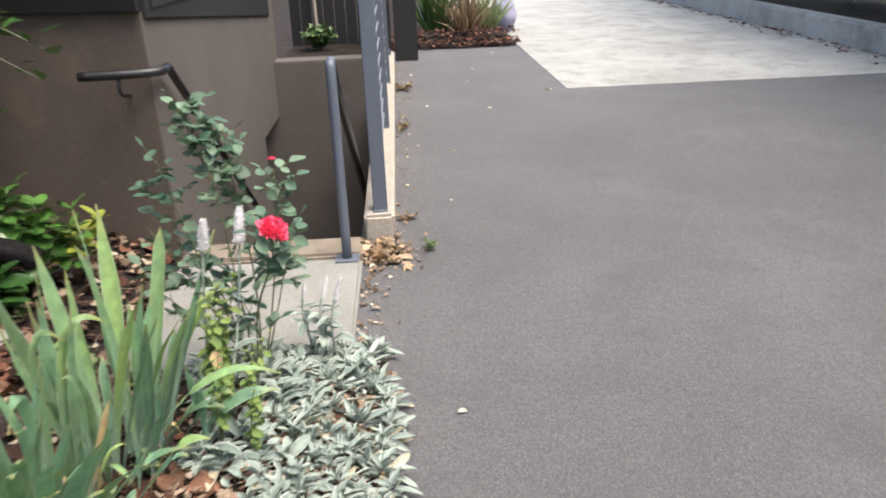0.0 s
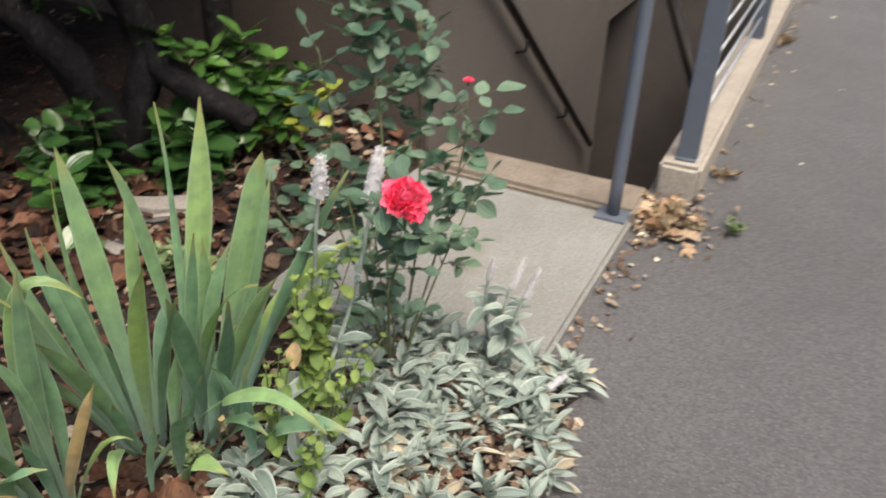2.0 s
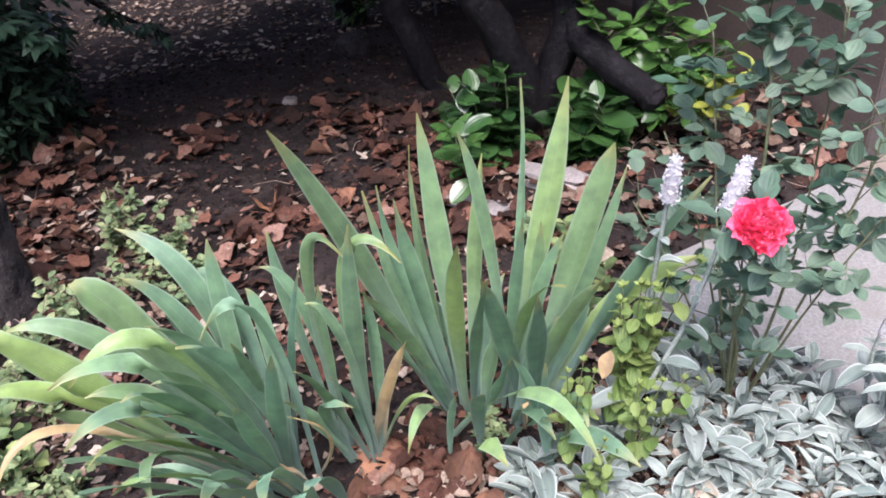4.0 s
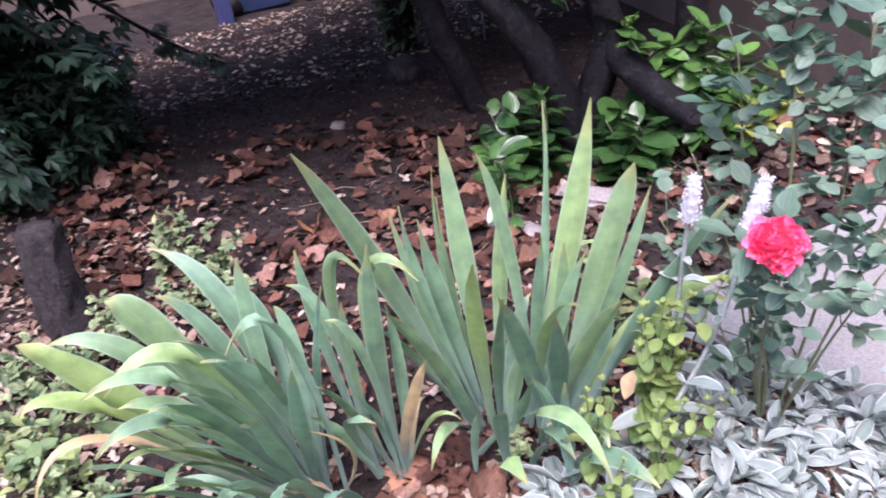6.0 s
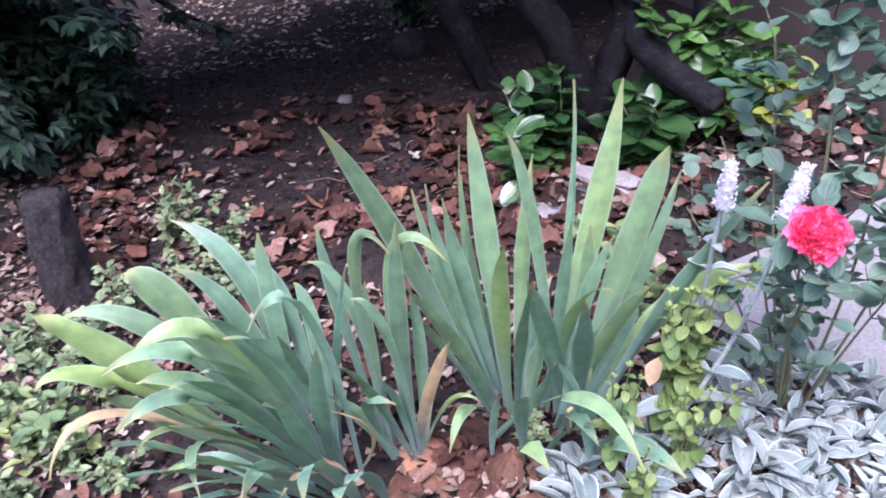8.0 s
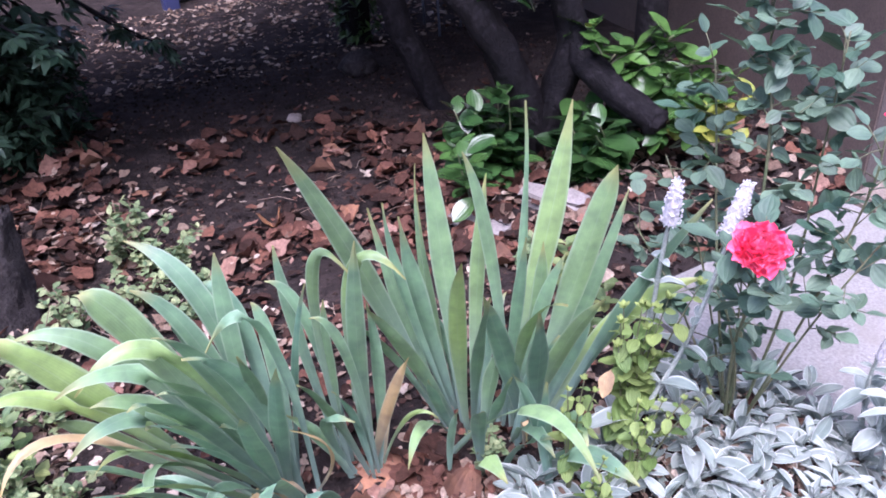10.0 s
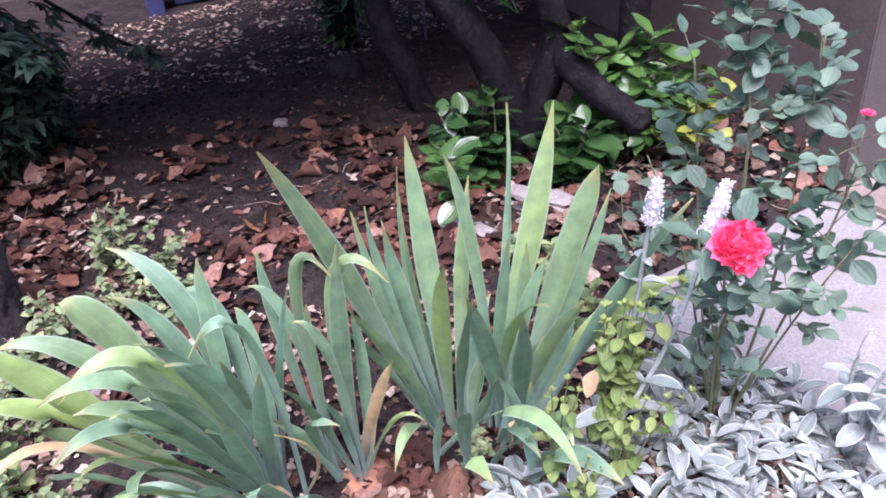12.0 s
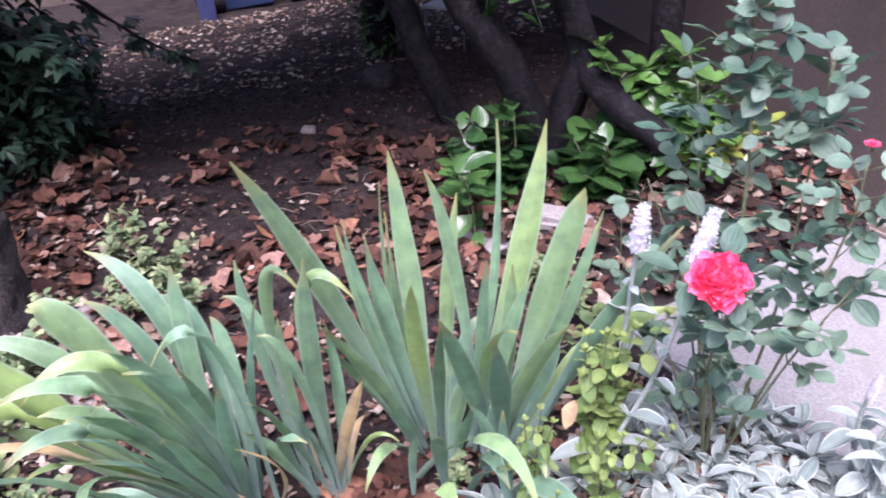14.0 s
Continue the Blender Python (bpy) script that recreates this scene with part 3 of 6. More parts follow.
blade(iris_b, (-0.008, 0.020), (0.134, -0.054, 0.230), (0.222, -0.052, 0.162), 0.030, 0.20)
blade(iris_b, (0.02, -0.07), (0.05, -0.10, 0.16), (0.12, -0.12, 0.22), 0.030, 0.05)
blade(iris_b, (0.03, -0.08), (0.10, -0.13, 0.16), (0.20, -0.13, 0.13), 0.036, 0.55)
blade(iris_b, (0.05, -0.05), (0.12, -0.06, 0.15), (0.22, -0.05, 0.20), 0.026, 0.10)
blade(iris_b, (0.07, -0.02), (0.20, 0.00, 0.20), (0.34, 0.02, 0.16), 0.038, 0.20)
iris_c = iris(-0.575, -1.450, "clump of sword leaves leaning over the litter")
blade(iris_c, (-0.003, -0.012), (-0.044, -0.157, 0.462), (-0.024, -0.260, 0.663), 0.041, 0.40)
blade(iris_c, (-0.003, 0.002), (0.043, -0.104, 0.254), (0.074, -0.196, 0.402), 0.033, 0.30)
blade(iris_c, (-0.010, 0.006), (-0.019, -0.103, 0.370), (-0.006, -0.110, 0.528), 0.021, 0.20)
blade(iris_c, (-0.016, 0.012), (-0.040, -0.044, 0.250), (-0.049, -0.064, 0.468), 0.041, 0.25)
blade(iris_c, (-0.018, 0.010), (-0.045, -0.053, 0.290), (-0.035, -0.029, 0.564), 0.009, 0.30)
blade(iris_c, (-0.017, -0.004), (-0.082, -0.065, 0.197), (-0.111, -0.093, 0.468), 0.026, 0.30)
blade(iris_c, (-0.010, 0.006), (-0.053, -0.018, 0.139), (-0.082, -0.009, 0.481), 0.023, 0.40)
blade(iris_c, (-0.010, -0.014), (-0.010, -0.140, 0.293), (0.014, -0.208, 0.333), 0.019, 0.30)
iris_d = iris(-0.565, -1.665, "thin bluish clump with a dry tan leaf")
blade(iris_d, (0.012, 0.015), (0.043, -0.001, 0.277), (0.058, -0.005, 0.418), 0.024, 0.30)
blade(iris_d, (0.009, 0.010), (0.064, -0.013, 0.365), (0.095, 0.006, 0.545), 0.032, 0.25)
blade(iris_d, (-0.024, -0.028), (0.008, -0.043, 0.315), (0.027, -0.035, 0.417), 0.020, 0.40)
blade(iris_d, (-0.063, -0.118), (0.009, -0.104, 0.337), (0.048, -0.065, 0.472), 0.013, 0.00)
blade(iris_d, (0.009, 0.010), (0.043, -0.062, 0.252), (0.084, -0.119, 0.323), 0.022, 0.25)
blade(iris_d, (-0.037, -0.022), (-0.097, -0.071, 0.378), (-0.109, -0.061, 0.462), 0.023, 0.20)
blade(iris_d, (-0.031, -0.013), (-0.037, -0.026, 0.427), (-0.068, -0.097, 0.426), 0.022, 0.30)
blade(iris_d, (0.009, 0.010), (0.042, -0.039, 0.664), (0.140, 0.061, 0.479), 0.023, 0.60)
blade(iris_d, (-0.003, 0.004), (0.073, 0.029, 0.211), (0.110, 0.064, 0.309), 0.023, 0.5, True)
blade(iris_d, (-0.009, -0.005), (0.009, -0.115, 0.236), (0.105, -0.043, 0.220), 0.023, 0.15)
blade(iris_d, (0.018, 0.012), (0.036, 0.054, 0.244), (0.029, 0.036, 0.388), 0.023, 0.15)
blade(iris_d, (-0.005, -0.025), (0.004, -0.079, 0.654), (0.071, -0.002, 0.479), 0.020, 0.45)
blade(iris_d, (0.021, 0.017), (0.122, -0.027, 0.460), (0.088, -0.080, 0.437), 0.016, 0.35)
blade(iris_d, (-0.023, -0.133), (0.156, -0.037, 0.210), (0.131, -0.154, 0.285), 0.007, 0.5, True)
blade(iris_d, (0.091, -0.078), (0.204, -0.132, 0.272), (0.211, -0.178, 0.200), 0.030, 0.00)
blade(iris_d, (0.005, 0.018), (0.065, 0.067, 0.212), (0.101, 0.112, 0.142), 0.009, 0.90)
iris_e = iris(-0.595, -1.820, "broad clump of splayed green sword leaves")
blade(iris_e, (-0.002, -0.020), (-0.041, 0.015, 0.476), (-0.156, -0.122, 0.512), 0.039, 0.25)
blade(iris_e, (-0.002, -0.020), (-0.041, -0.021, 0.401), (-0.051, -0.007, 0.499), 0.033, 0.30)
blade(iris_e, (0.003, -0.011), (-0.010, -0.040, 0.432), (-0.054, -0.141, 0.480), 0.033, 0.15)
blade(iris_e, (-0.016, -0.015), (-0.037, -0.152, 0.499), (-0.048, -0.212, 0.502), 0.054, 0.60)
blade(iris_e, (0.020, 0.017), (0.044, -0.052, 0.418), (0.061, -0.140, 0.461), 0.032, 0.20)
blade(iris_e, (0.013, 0.031), (0.091, -0.004, 0.410), (0.113, -0.114, 0.444), 0.035, 0.15)
blade(iris_e, (-0.016, -0.015), (-0.049, -0.177, 0.505), (-0.097, -0.325, 0.432), 0.035, 0.35)
blade(iris_e, (-0.025, -0.057), (-0.036, -0.256, 0.411), (-0.042, -0.346, 0.484), 0.052, 0.85)
blade(iris_e, (-0.010, -0.006), (0.032, -0.084, 0.582), (0.032, -0.260, 0.389), 0.033, 0.70)
blade(iris_e, (-0.006, 0.027), (0.069, -0.013, 0.329), (0.127, -0.043, 0.426), 0.024, 0.30)
blade(iris_e, (0.002, 0.013), (0.086, -0.006, 0.260), (0.161, 0.001, 0.405), 0.032, 0.10)
blade(iris_e, (0.030, 0.058), (0.080, 0.048, 0.604), (0.080, -0.076, 0.417), 0.024, 0.20)
blade(iris_e, (-0.004, 0.003), (-0.061, 0.047, 0.465), (-0.132, -0.041, 0.405), 0.032, 0.10)
blade(iris_e, (0.007, 0.022), (-0.032, 0.057, 0.363), (-0.054, 0.031, 0.386), 0.029, 0.20)
blade(iris_e, (0.002, 0.013), (-0.074, -0.086, 0.425), (-0.069, -0.100, 0.385), 0.029, 0.10)
iris_g = iris(-0.575, -1.840, "low arching clump of sword leaves with yellowing tips")
blade(iris_g, (-0.013, 0.042), (0.042, -0.081, 0.502), (0.074, -0.259, 0.442), 0.038, 0.50)
blade(iris_g, (-0.007, 0.051), (0.062, -0.129, 0.462), (0.128, -0.266, 0.379), 0.038, 0.20)
blade(iris_g, (-0.022, 0.000), (-0.052, -0.281, 0.465), (-0.014, -0.357, 0.392), 0.033, 0.80)
blade(iris_g, (0.006, 0.046), (0.097, -0.170, 0.405), (0.209, -0.239, 0.409), 0.029, 0.75)
blade(iris_g, (0.019, 0.041), (0.133, -0.073, 0.321), (0.264, -0.148, 0.452), 0.039, 0.00)
blade(iris_g, (0.038, 0.023), (0.084, -0.247, 0.365), (0.239, -0.267, 0.451), 0.026, 0.30)
blade(iris_g, (0.061, 0.036), (0.154, -0.212, 0.375), (0.308, -0.274, 0.452), 0.037, 0.10)
blade(iris_g, (0.049, 0.041), (0.194, -0.089, 0.374), (0.350, -0.145, 0.396), 0.028, 0.30)
blade(iris_g, (0.060, 0.059), (0.217, -0.044, 0.371), (0.381, -0.081, 0.384), 0.028, 0.10)
blade(iris_g, (0.013, 0.032), (0.154, -0.046, 0.328), (0.277, -0.064, 0.460), 0.032, 0.10)
blade(iris_g, (0.013, 0.032), (0.084, -0.205, 0.432), (0.222, -0.190, 0.299), 0.026, 0.50)
blade(iris_g, (-0.022, 0.000), (-0.044, -0.300, 0.465), (0.029, -0.382, 0.263), 0.017, 0.5, True)
blade(iris_g, (0.000, 0.037), (0.073, -0.072, 0.413), (0.117, -0.145, 0.418), 0.033, 0.20)
blade(iris_g, (0.000, 0.037), (0.083, -0.122, 0.437), (0.123, -0.182, 0.415), 0.035, 0.15)
blade(iris_g, (0.013, 0.032), (0.121, -0.120, 0.397), (0.188, -0.168, 0.429), 0.032, 0.10)
blade(iris_g, (0.007, 0.023), (0.021, -0.119, 0.387), (0.007, -0.227, 0.359), 0.038, 0.50)
blade(iris_g, (0.072, 0.054), (0.313, -0.020, 0.369), (0.359, -0.038, 0.335), 0.028, 0.00)
blade(iris_g, (0.026, 0.028), (0.261, -0.108, 0.367), (0.291, -0.216, 0.401), 0.032, 0.20)
blade(iris_g, (0.007, 0.023), (0.203, -0.153, 0.391), (0.224, -0.229, 0.364), 0.025, 0.60)
blade(iris_g, (-0.024, 0.023), (0.066, -0.022, 0.284), (0.150, -0.077, 0.352), 0.028, 0.15)
blade(iris_g, (-0.022, 0.000), (-0.060, -0.261, 0.316), (-0.036, -0.282, 0.324), 0.034, 0.70)


def filler(g, n, spread, reach, height, width, az0, az1):
    """Shorter leaves deep in a clump."""
    for _ in range(n):
        h, r, a = rnd.uniform(*height), rnd.uniform(*reach), radians(rnd.uniform(az0, az1))
        x, y = rnd.uniform(-spread, spread), rnd.uniform(-spread, spread)
        u = Vector((math.cos(a), math.sin(a), 0))
        blade(g, (x, y), Vector((x, y, h * rnd.uniform(0.6, 1.1))) + u * r * rnd.uniform(0.1, 0.5), Vector((x, y, h)) + u * r, rnd.uniform(*width), rnd.random() ** 2 * 0.5)


filler(iris_a, 2, 0.04, (0.02, 0.12), (0.18, 0.34), (0.02, 0.036), 60, 200)
filler(iris_b, 3, 0.05, (0.03, 0.12), (0.10, 0.24), (0.018, 0.03), 20, 140)
filler(iris_c, 2, 0.04, (0.04, 0.14), (0.14, 0.30), (0.016, 0.026), 190, 290)
filler(iris_d, 3, 0.05, (0.03, 0.12), (0.12, 0.30), (0.014, 0.026), 150, 320)
filler(iris_e, 3, 0.06, (0.06, 0.20), (0.18, 0.36), (0.024, 0.036), 190, 280)
filler(iris_g, 3, 0.06, (0.10, 0.26), (0.08, 0.28), (0.024, 0.038), 230, 310)
for g, x, y, az in ((iris_d, -0.03, 0.0, 200), (iris_d, 0.03, 0.02, 140), (iris_e, 0.05, 0.05, 250), (iris_g, 0.06, 0.04, -60), (iris_a, -0.05, -0.04, 190), (iris_b, 0.03, 0.02, -30)):
    u, h = Vector((math.cos(radians(az)), math.sin(radians(az)), 0)) * rnd.uniform(0.06, 0.16), rnd.uniform(0.03, 0.14)
    blade(g, (x, y), Vector((x, y, h + 0.08)) + u * 0.4, Vector((x, y, h)) + u, rnd.uniform(0.010, 0.018), 0.5, True)


# ---- silver-leaved lamb's ear ----
SILVER_A, SILVER_B = (0.160, 0.205, 0.190), (0.300, 0.345, 0.325)
lamb_leaves = [leaf_mesh("leaf", M_LAMB, l, w, c, k, 0.52, 9, 2, wv, 1.12) for l, w, c, k, wv in (
    (0.090, 0.037, 0.30, 0.16, 0.03), (0.076, 0.033, 0.40, 0.30, 0.05), (0.064, 0.030, 0.25, 0.02, 0.04), (0.098, 0.040, 0.35, 0.42, 0.03), (0.050, 0.025, 0.35, 0.20, 0.06))]
edge_leaves = [leaf_mesh("leaf", M_LAMB, l, w, c, k, 0.62, 8, 2, wv, 1.05) for l, w, c, k, wv in (
    (0.074, 0.021, 0.5, 0.25, 0.06), (0.062, 0.018, 0.6, -0.12, 0.08), (0.082, 0.022, 0.45, 0.45, 0.05), (0.050, 0.016, 0.6, 0.1, 0.08))]


def lambs_ear(x, y, n, size=1.0, base_elev=35, dz=0.0):
    g = empty("lambs_ear", (x, y, bed_height(x, y) + dz), "low rosette of felted silver-grey leaves at the bed's edge", "lamb's ear", "lamb's ears along the edge")
    for i in range(n):
        a = i * 137.5 + rnd.uniform(-25, 25)
        inner = i / n
        el = base_elev * (0.15 + 1.5 * inner) + rnd.uniform(-14, 14)
        r = 0.018 * (1 - inner)
        at = (r * math.cos(radians(a)), r * math.sin(radians(a)), 0.012 + 0.035 * inner)
        place("leaf", rnd.choice(edge_leaves if x > -0.13 else lamb_leaves), g, aim(at, a, el, rnd.uniform(-40, 40), size * rnd.uniform(0.65, 1.15) * (1.1 - 0.4 * inner)), tone(SILVER_A, SILVER_B, rnd.random() + (0.35 if x > -0.13 else 0.0)) if inner > 0.2 or rnd.random() < 0.5 else tone((0.34, 0.28, 0.21), (0.48, 0.43, 0.35), rnd.random()))
    return g


lamb_sites = 0
for j in range(20):
    for i in range(11):
        x = -0.52 + i * 0.063 + rnd.uniform(-0.026, 0.026)
        y = -1.98 + j * 0.064 + rnd.uniform(-0.026, 0.026)
        left = -0.50 + (0.14 if y > -1.5 else 0.26) * max(0.0, min(1.0, (-0.85 - y) / 0.55))
        right = 0.155 - 0.10 * max(0.0, min(1.0, (-1.55 - y) / 0.4)) - (0.06 if y > -0.92 else 0.0)
        if not left < x < right:
            continue
        if -1.22 < y < -0.98 and -0.06 < x < 0.09 and rnd.random() < 0.75:
            continue
        lamb_sites += 1
        lambs_ear(x, y, rnd.randint(10, 14) + (7 if x > -0.13 else 0), rnd.uniform(0.6, 0.95) + (0.12 if x > -0.13 else 0.0), rnd.uniform(24, 54))
lambs_ear(-0.33, -1.44, 9, 1.2, 24, 0.01)
lambs_ear(-0.27, -1.49, 9, 1.05, 26)


def flower_spike(base, top, mid, radius, length, label, seed):
    """Felted stem with pairs of leaves and a blossom spike of small whorled tufts."""
    r = random.Random(seed)
    g = empty("lambs_ear_flower", base, label, "flower spike", "lamb's ear spikes")
    rel = [Vector(p) - Vector(base) for p in (base, mid, top)]
    pipe("stem", rel, 0.0048, 0.0034, M_FELT, g, 6)
    d = (rel[2] - rel[1]).normalized()
    bm = bmesh.new()
    whorls = max(6, int(length / 0.0052))
    for i in range(whorls):
        c = rel[2] - d * length * (1 - i / whorls)
        rad = radius * (1 - 0.55 * (i / whorls) ** 2)
        for k in range(24):
            a = k * 0.262 + i * 0.4 + r.uniform(-0.2, 0.2)
            s1 = d.orthogonal().normalized()
            s2 = d.cross(s1)
            q = c + (s1 * math.cos(a) + s2 * math.sin(a)) * rad * r.uniform(0.45, 1.08) + d * r.uniform(-0.005, 0.005)
            bmesh.ops.create_icosphere(bm, subdivisions=1, radius=radius * r.uniform(0.07, 0.13), matrix=Matrix.Translation(q) @ Matrix.Rotation(r.random() * 3, 4, "X") @ Matrix.Diagonal((1, 0.7, 1.3, 1)))
    cv, cf = tube([rel[2] - d * length, rel[2] - d * length * 0.5, rel[2] - d * 0.004], [radius * 0.75, radius * 0.72, radius * 0.4], 10)
    cvs = [bm.verts.new(v) for v in cv]
    for f in cf:
        bm.faces.new([cvs[i] for i in f])
    part("blossom", bm, M_BLOSSOM, g, "pale lilac woolly blossom", False)
    for k in range(4):
        t = 0.25 + 0.17 * k
        at = rel[0].lerp(rel[1], min(1, t * 1.6)) if t < 0.6 else rel[1].lerp(rel[2], (t - 0.6))
        a = r.uniform(0, 360)
        for b in (0, 180):
            place("leaf", r.choice(lamb_leaves), g, aim(at, a + b, r.uniform(0, 35), r.uniform(-20, 20), 0.95 - 0.15 * k), tone(SILVER_A, SILVER_B, r.random()))
    return g


SPIKE = "upright woolly flower spike with pale lilac blossom on a felted stem"
flower_spike((-0.38, -1.16, 0.08), (-0.316, -1.171, 0.645), (-0.345, -1.165, 0.45), 0.0165, 0.085, SPIKE, 1)
flower_spike((-0.31, -1.29, 0.10), (-0.232, -1.112, 0.655), (-0.264, -1.168, 0.36), 0.0175, 0.095, SPIKE, 2)
flower_spike((-0.13, -0.80, 0.06), (-0.137, -0.774, 0.275), (-0.15, -0.78, 0.17), 0.010, 0.06, "short drying lamb's ear spike leaning over the slab", 3)
flower_spike((-0.05, -0.86, 0.05), (-0.012, -0.82, 0.31), (-0.05, -0.84, 0.18), 0.011, 0.08, "short drying lamb's ear spike leaning over the slab", 4)
flower_spike((-0.08, -0.84, 0.05), (-0.06, -0.78, 0.30), (-0.09, -0.81, 0.18), 0.011, 0.08, "short drying lamb's ear spike leaning over the slab", 5)
flower_spike((-0.02, -0.98, 0.04), (0.10, -0.90, 0.12), (0.06, -0.93, 0.075), 0.010, 0.05, "short pale spike hanging over the driveway's edge", 6)

# ---- the rose bush ----
ROSE_A, ROSE_B = (0.050, 0.108, 0.074), (0.136, 0.205, 0.148)
leaflets = [leaf_mesh("leaflet", M_ROSELEAF, l, w, 0.09, c, 0.72, 6, 2, 0.03, 0.92) for l, w, c in ((0.040, 0.030, 0.08), (0.034, 0.027, 0.15), (0.047, 0.034, 0.1), (0.038, 0.027, -0.05))]
rose = empty("rose_bush", (-0.26, -1.04, 0.06), "leggy rose bush with dull green leaves and red blooms", "rose bush")


def rose_stem(points, r0, r1, sprays, first=0.25, big=1.18):
    sprays = int(sprays * 1.5)
    rel = [Vector(p) - Vector((-0.26, -1.04, 0.06)) for p in points]
    pts = smooth_path(rel, 8)
    n = len(pts) - 1
    v, f = tube(pts, [(r0 + (r1 - r0) * i / n) * 0.7 for i in range(n + 1)], 6)
    stem = place("stem", mesh_of("stem", v, f, M_STEM), rose)
    for k in range(sprays):
        t = first + (1 - first) * (k + rnd.random() * 0.6) / sprays
        p = pts[min(n, int(t * n))]
        az, el = k * 137 + rnd.uniform(-30, 30), rnd.uniform(-10, 60)
        d = aim((0, 0, 0), az, el).to_3x3() @ Vector((1, 0, 0))
        big = rnd.uniform(0.85, 1.22)
        ln = rnd.uniform(0.05, 0.08) * big
        side = d.cross(Vector((0, 0, 1))).normalized()
        pairs = rnd.choice((2, 2, 3)) if k < sprays - 2 else 1
        vt, ft = tube([p, p + d * ln * 0.5 + Vector((0, 0, 0.003)), p + d * ln], [0.0012, 0.001, 0.0007], 4)
        place("leaf_stalk", mesh_of("leaf_stalk", vt, ft, M_STEM), rose)
        hue = rnd.random()
        for q in range(pairs):
            at = p + d * ln * (0.45 + 0.5 * q / pairs)
            for s in (-1, 1):
                dv = (side * s + d * 0.45).normalized()
                place("leaflet", rnd.choice(leaflets), rose, aim(at, math.degrees(math.atan2(dv.y, dv.x)), rnd.uniform(-40, 45), rnd.uniform(-50, 50), rnd.uniform(0.7, 1.1) * big), tone(ROSE_A, ROSE_B, hue))
        place("leaflet", rnd.choice(leaflets), rose, aim(p + d * ln, az, el - 15 + rnd.uniform(-15, 15), rnd.uniform(-20, 20), rnd.uniform(0.9, 1.1) * big), tone(ROSE_A, ROSE_B, hue))


rose_stem([(-0.26, -1.04, 0.06), (-0.23, -1.09, 0.32), (-0.16, -1.16, 0.50), (-0.142, -1.185, 0.575)], 0.005, 0.003, 7, 0.5)
rose_stem([(-0.26, -1.04, 0.06), (-0.30, -0.98, 0.38), (-0.33, -0.95, 0.65), (-0.38, -0.92, 0.80), (-0.40, -0.90, 0.90)], 0.0055, 0.002, 15, 0.42)
rose_stem([(-0.25, -1.03, 0.06), (-0.26, -0.92, 0.36), (-0.30, -0.84, 0.62), (-0.32, -0.80, 0.80)], 0.005, 0.002, 12, 0.42)
rose_stem([(-0.25, -1.03, 0.06), (-0.20, -0.96, 0.34), (-0.17, -0.90, 0.58), (-0.172, -0.885, 0.69)], 0.0045, 0.002, 8, 0.45)
rose_stem([(-0.24, -1.03, 0.10), (-0.17, -0.98, 0.36), (-0.13, -0.90, 0.52)], 0.004, 0.002, 6, 0.5)
rose_stem([(-0.27, -1.03, 0.10), (-0.38, -0.98, 0.40), (-0.46, -0.93, 0.62), (-0.49, -0.92, 0.74)], 0.0045, 0.002, 9, 0.3)
rose_stem([(-0.27, -1.03, 0.10), (-0.36, -0.92, 0.30), (-0.44, -0.86, 0.48)], 0.004, 0.002, 9, 0.3)
rose_stem([(-0.26, -1.04, 0.08), (-0.24, -1.06, 0.25), (-0.30, -1.06, 0.42)], 0.004, 0.002, 5, 0.5)
rose_stem([(-0.28, -1.03, 0.10), (-0.42, -1.02, 0.28), (-0.54, -1.04, 0.42)], 0.004, 0.002, 7, 0.35)
rose_stem([(-0.28, -1.02, 0.10), (-0.42, -0.97, 0.36), (-0.52, -0.99, 0.56)], 0.004, 0.002, 6, 0.4)


def rose_flower(at, size, rings, label, name="rose_flower", tilt=(20, 26)):
    """Cupped petals in rings that close towards the middle."""
    m = Matrix.Translation(Vector(at) - Vector((-0.26, -1.04, 0.06))) @ Matrix.Rotation(radians(tilt[0]), 4, "X") @ Matrix.Rotation(radians(tilt[1]), 4, "Y")
    head = place(name, mesh_of(name, *tube([(0, 0, -size * 0.35), (0, 0, -size * 0.2), (0, 0, -size * 0.05)], [0.003, size * 0.16, size * 0.1], 8), M_STEM), rose, m, None, label)
    petal = leaf_mesh("petal", M_PETAL, size * 0.54, size * 0.46, 0.45, -0.20, 0.5, 7, 3, 0.13, 0.75)
    for k in range(rings):
        count = max(4, 13 - k)
        el = 4 + 80 * (k / max(1, rings - 1)) ** 0.85
        sc = 1.0 - 0.62 * k / rings
        for i in range(count):
            a = 360 * i / count + k * 27 + rnd.uniform(-9, 9)
            place("petal", petal, head, aim((0.05 * size * math.cos(radians(a)), 0.05 * size * math.sin(radians(a)), size * 0.02 * k), a, el + rnd.uniform(-7, 7), rnd.uniform(-14, 14), sc * rnd.uniform(0.92, 1.08)), tone((0.92, 0.05, 0.16), (0.97, 0.20, 0.34), rnd.random(), 0.03))


rose_flower((-0.142, -1.188, 0.602), 0.075, 10, "full red open bloom")
rose_flower((-0.172, -0.883, 0.715), 0.021, 3, "small red bud", "rose_bud", (0, 0))

# ---- lime green mint ----
LIME_A, LIME_B = (0.11, 0.19, 0.05), (0.31, 0.39, 0.125)
mint_leaves = [leaf_mesh("leaf", M_MINT, l, w, 0.12, c, 0.62, 9, 2, 0.05, 0.88) for l, w, c in ((0.043, 0.029, 0.2), (0.036, 0.024, 0.18), (0.020, 0.012, 0.1))]


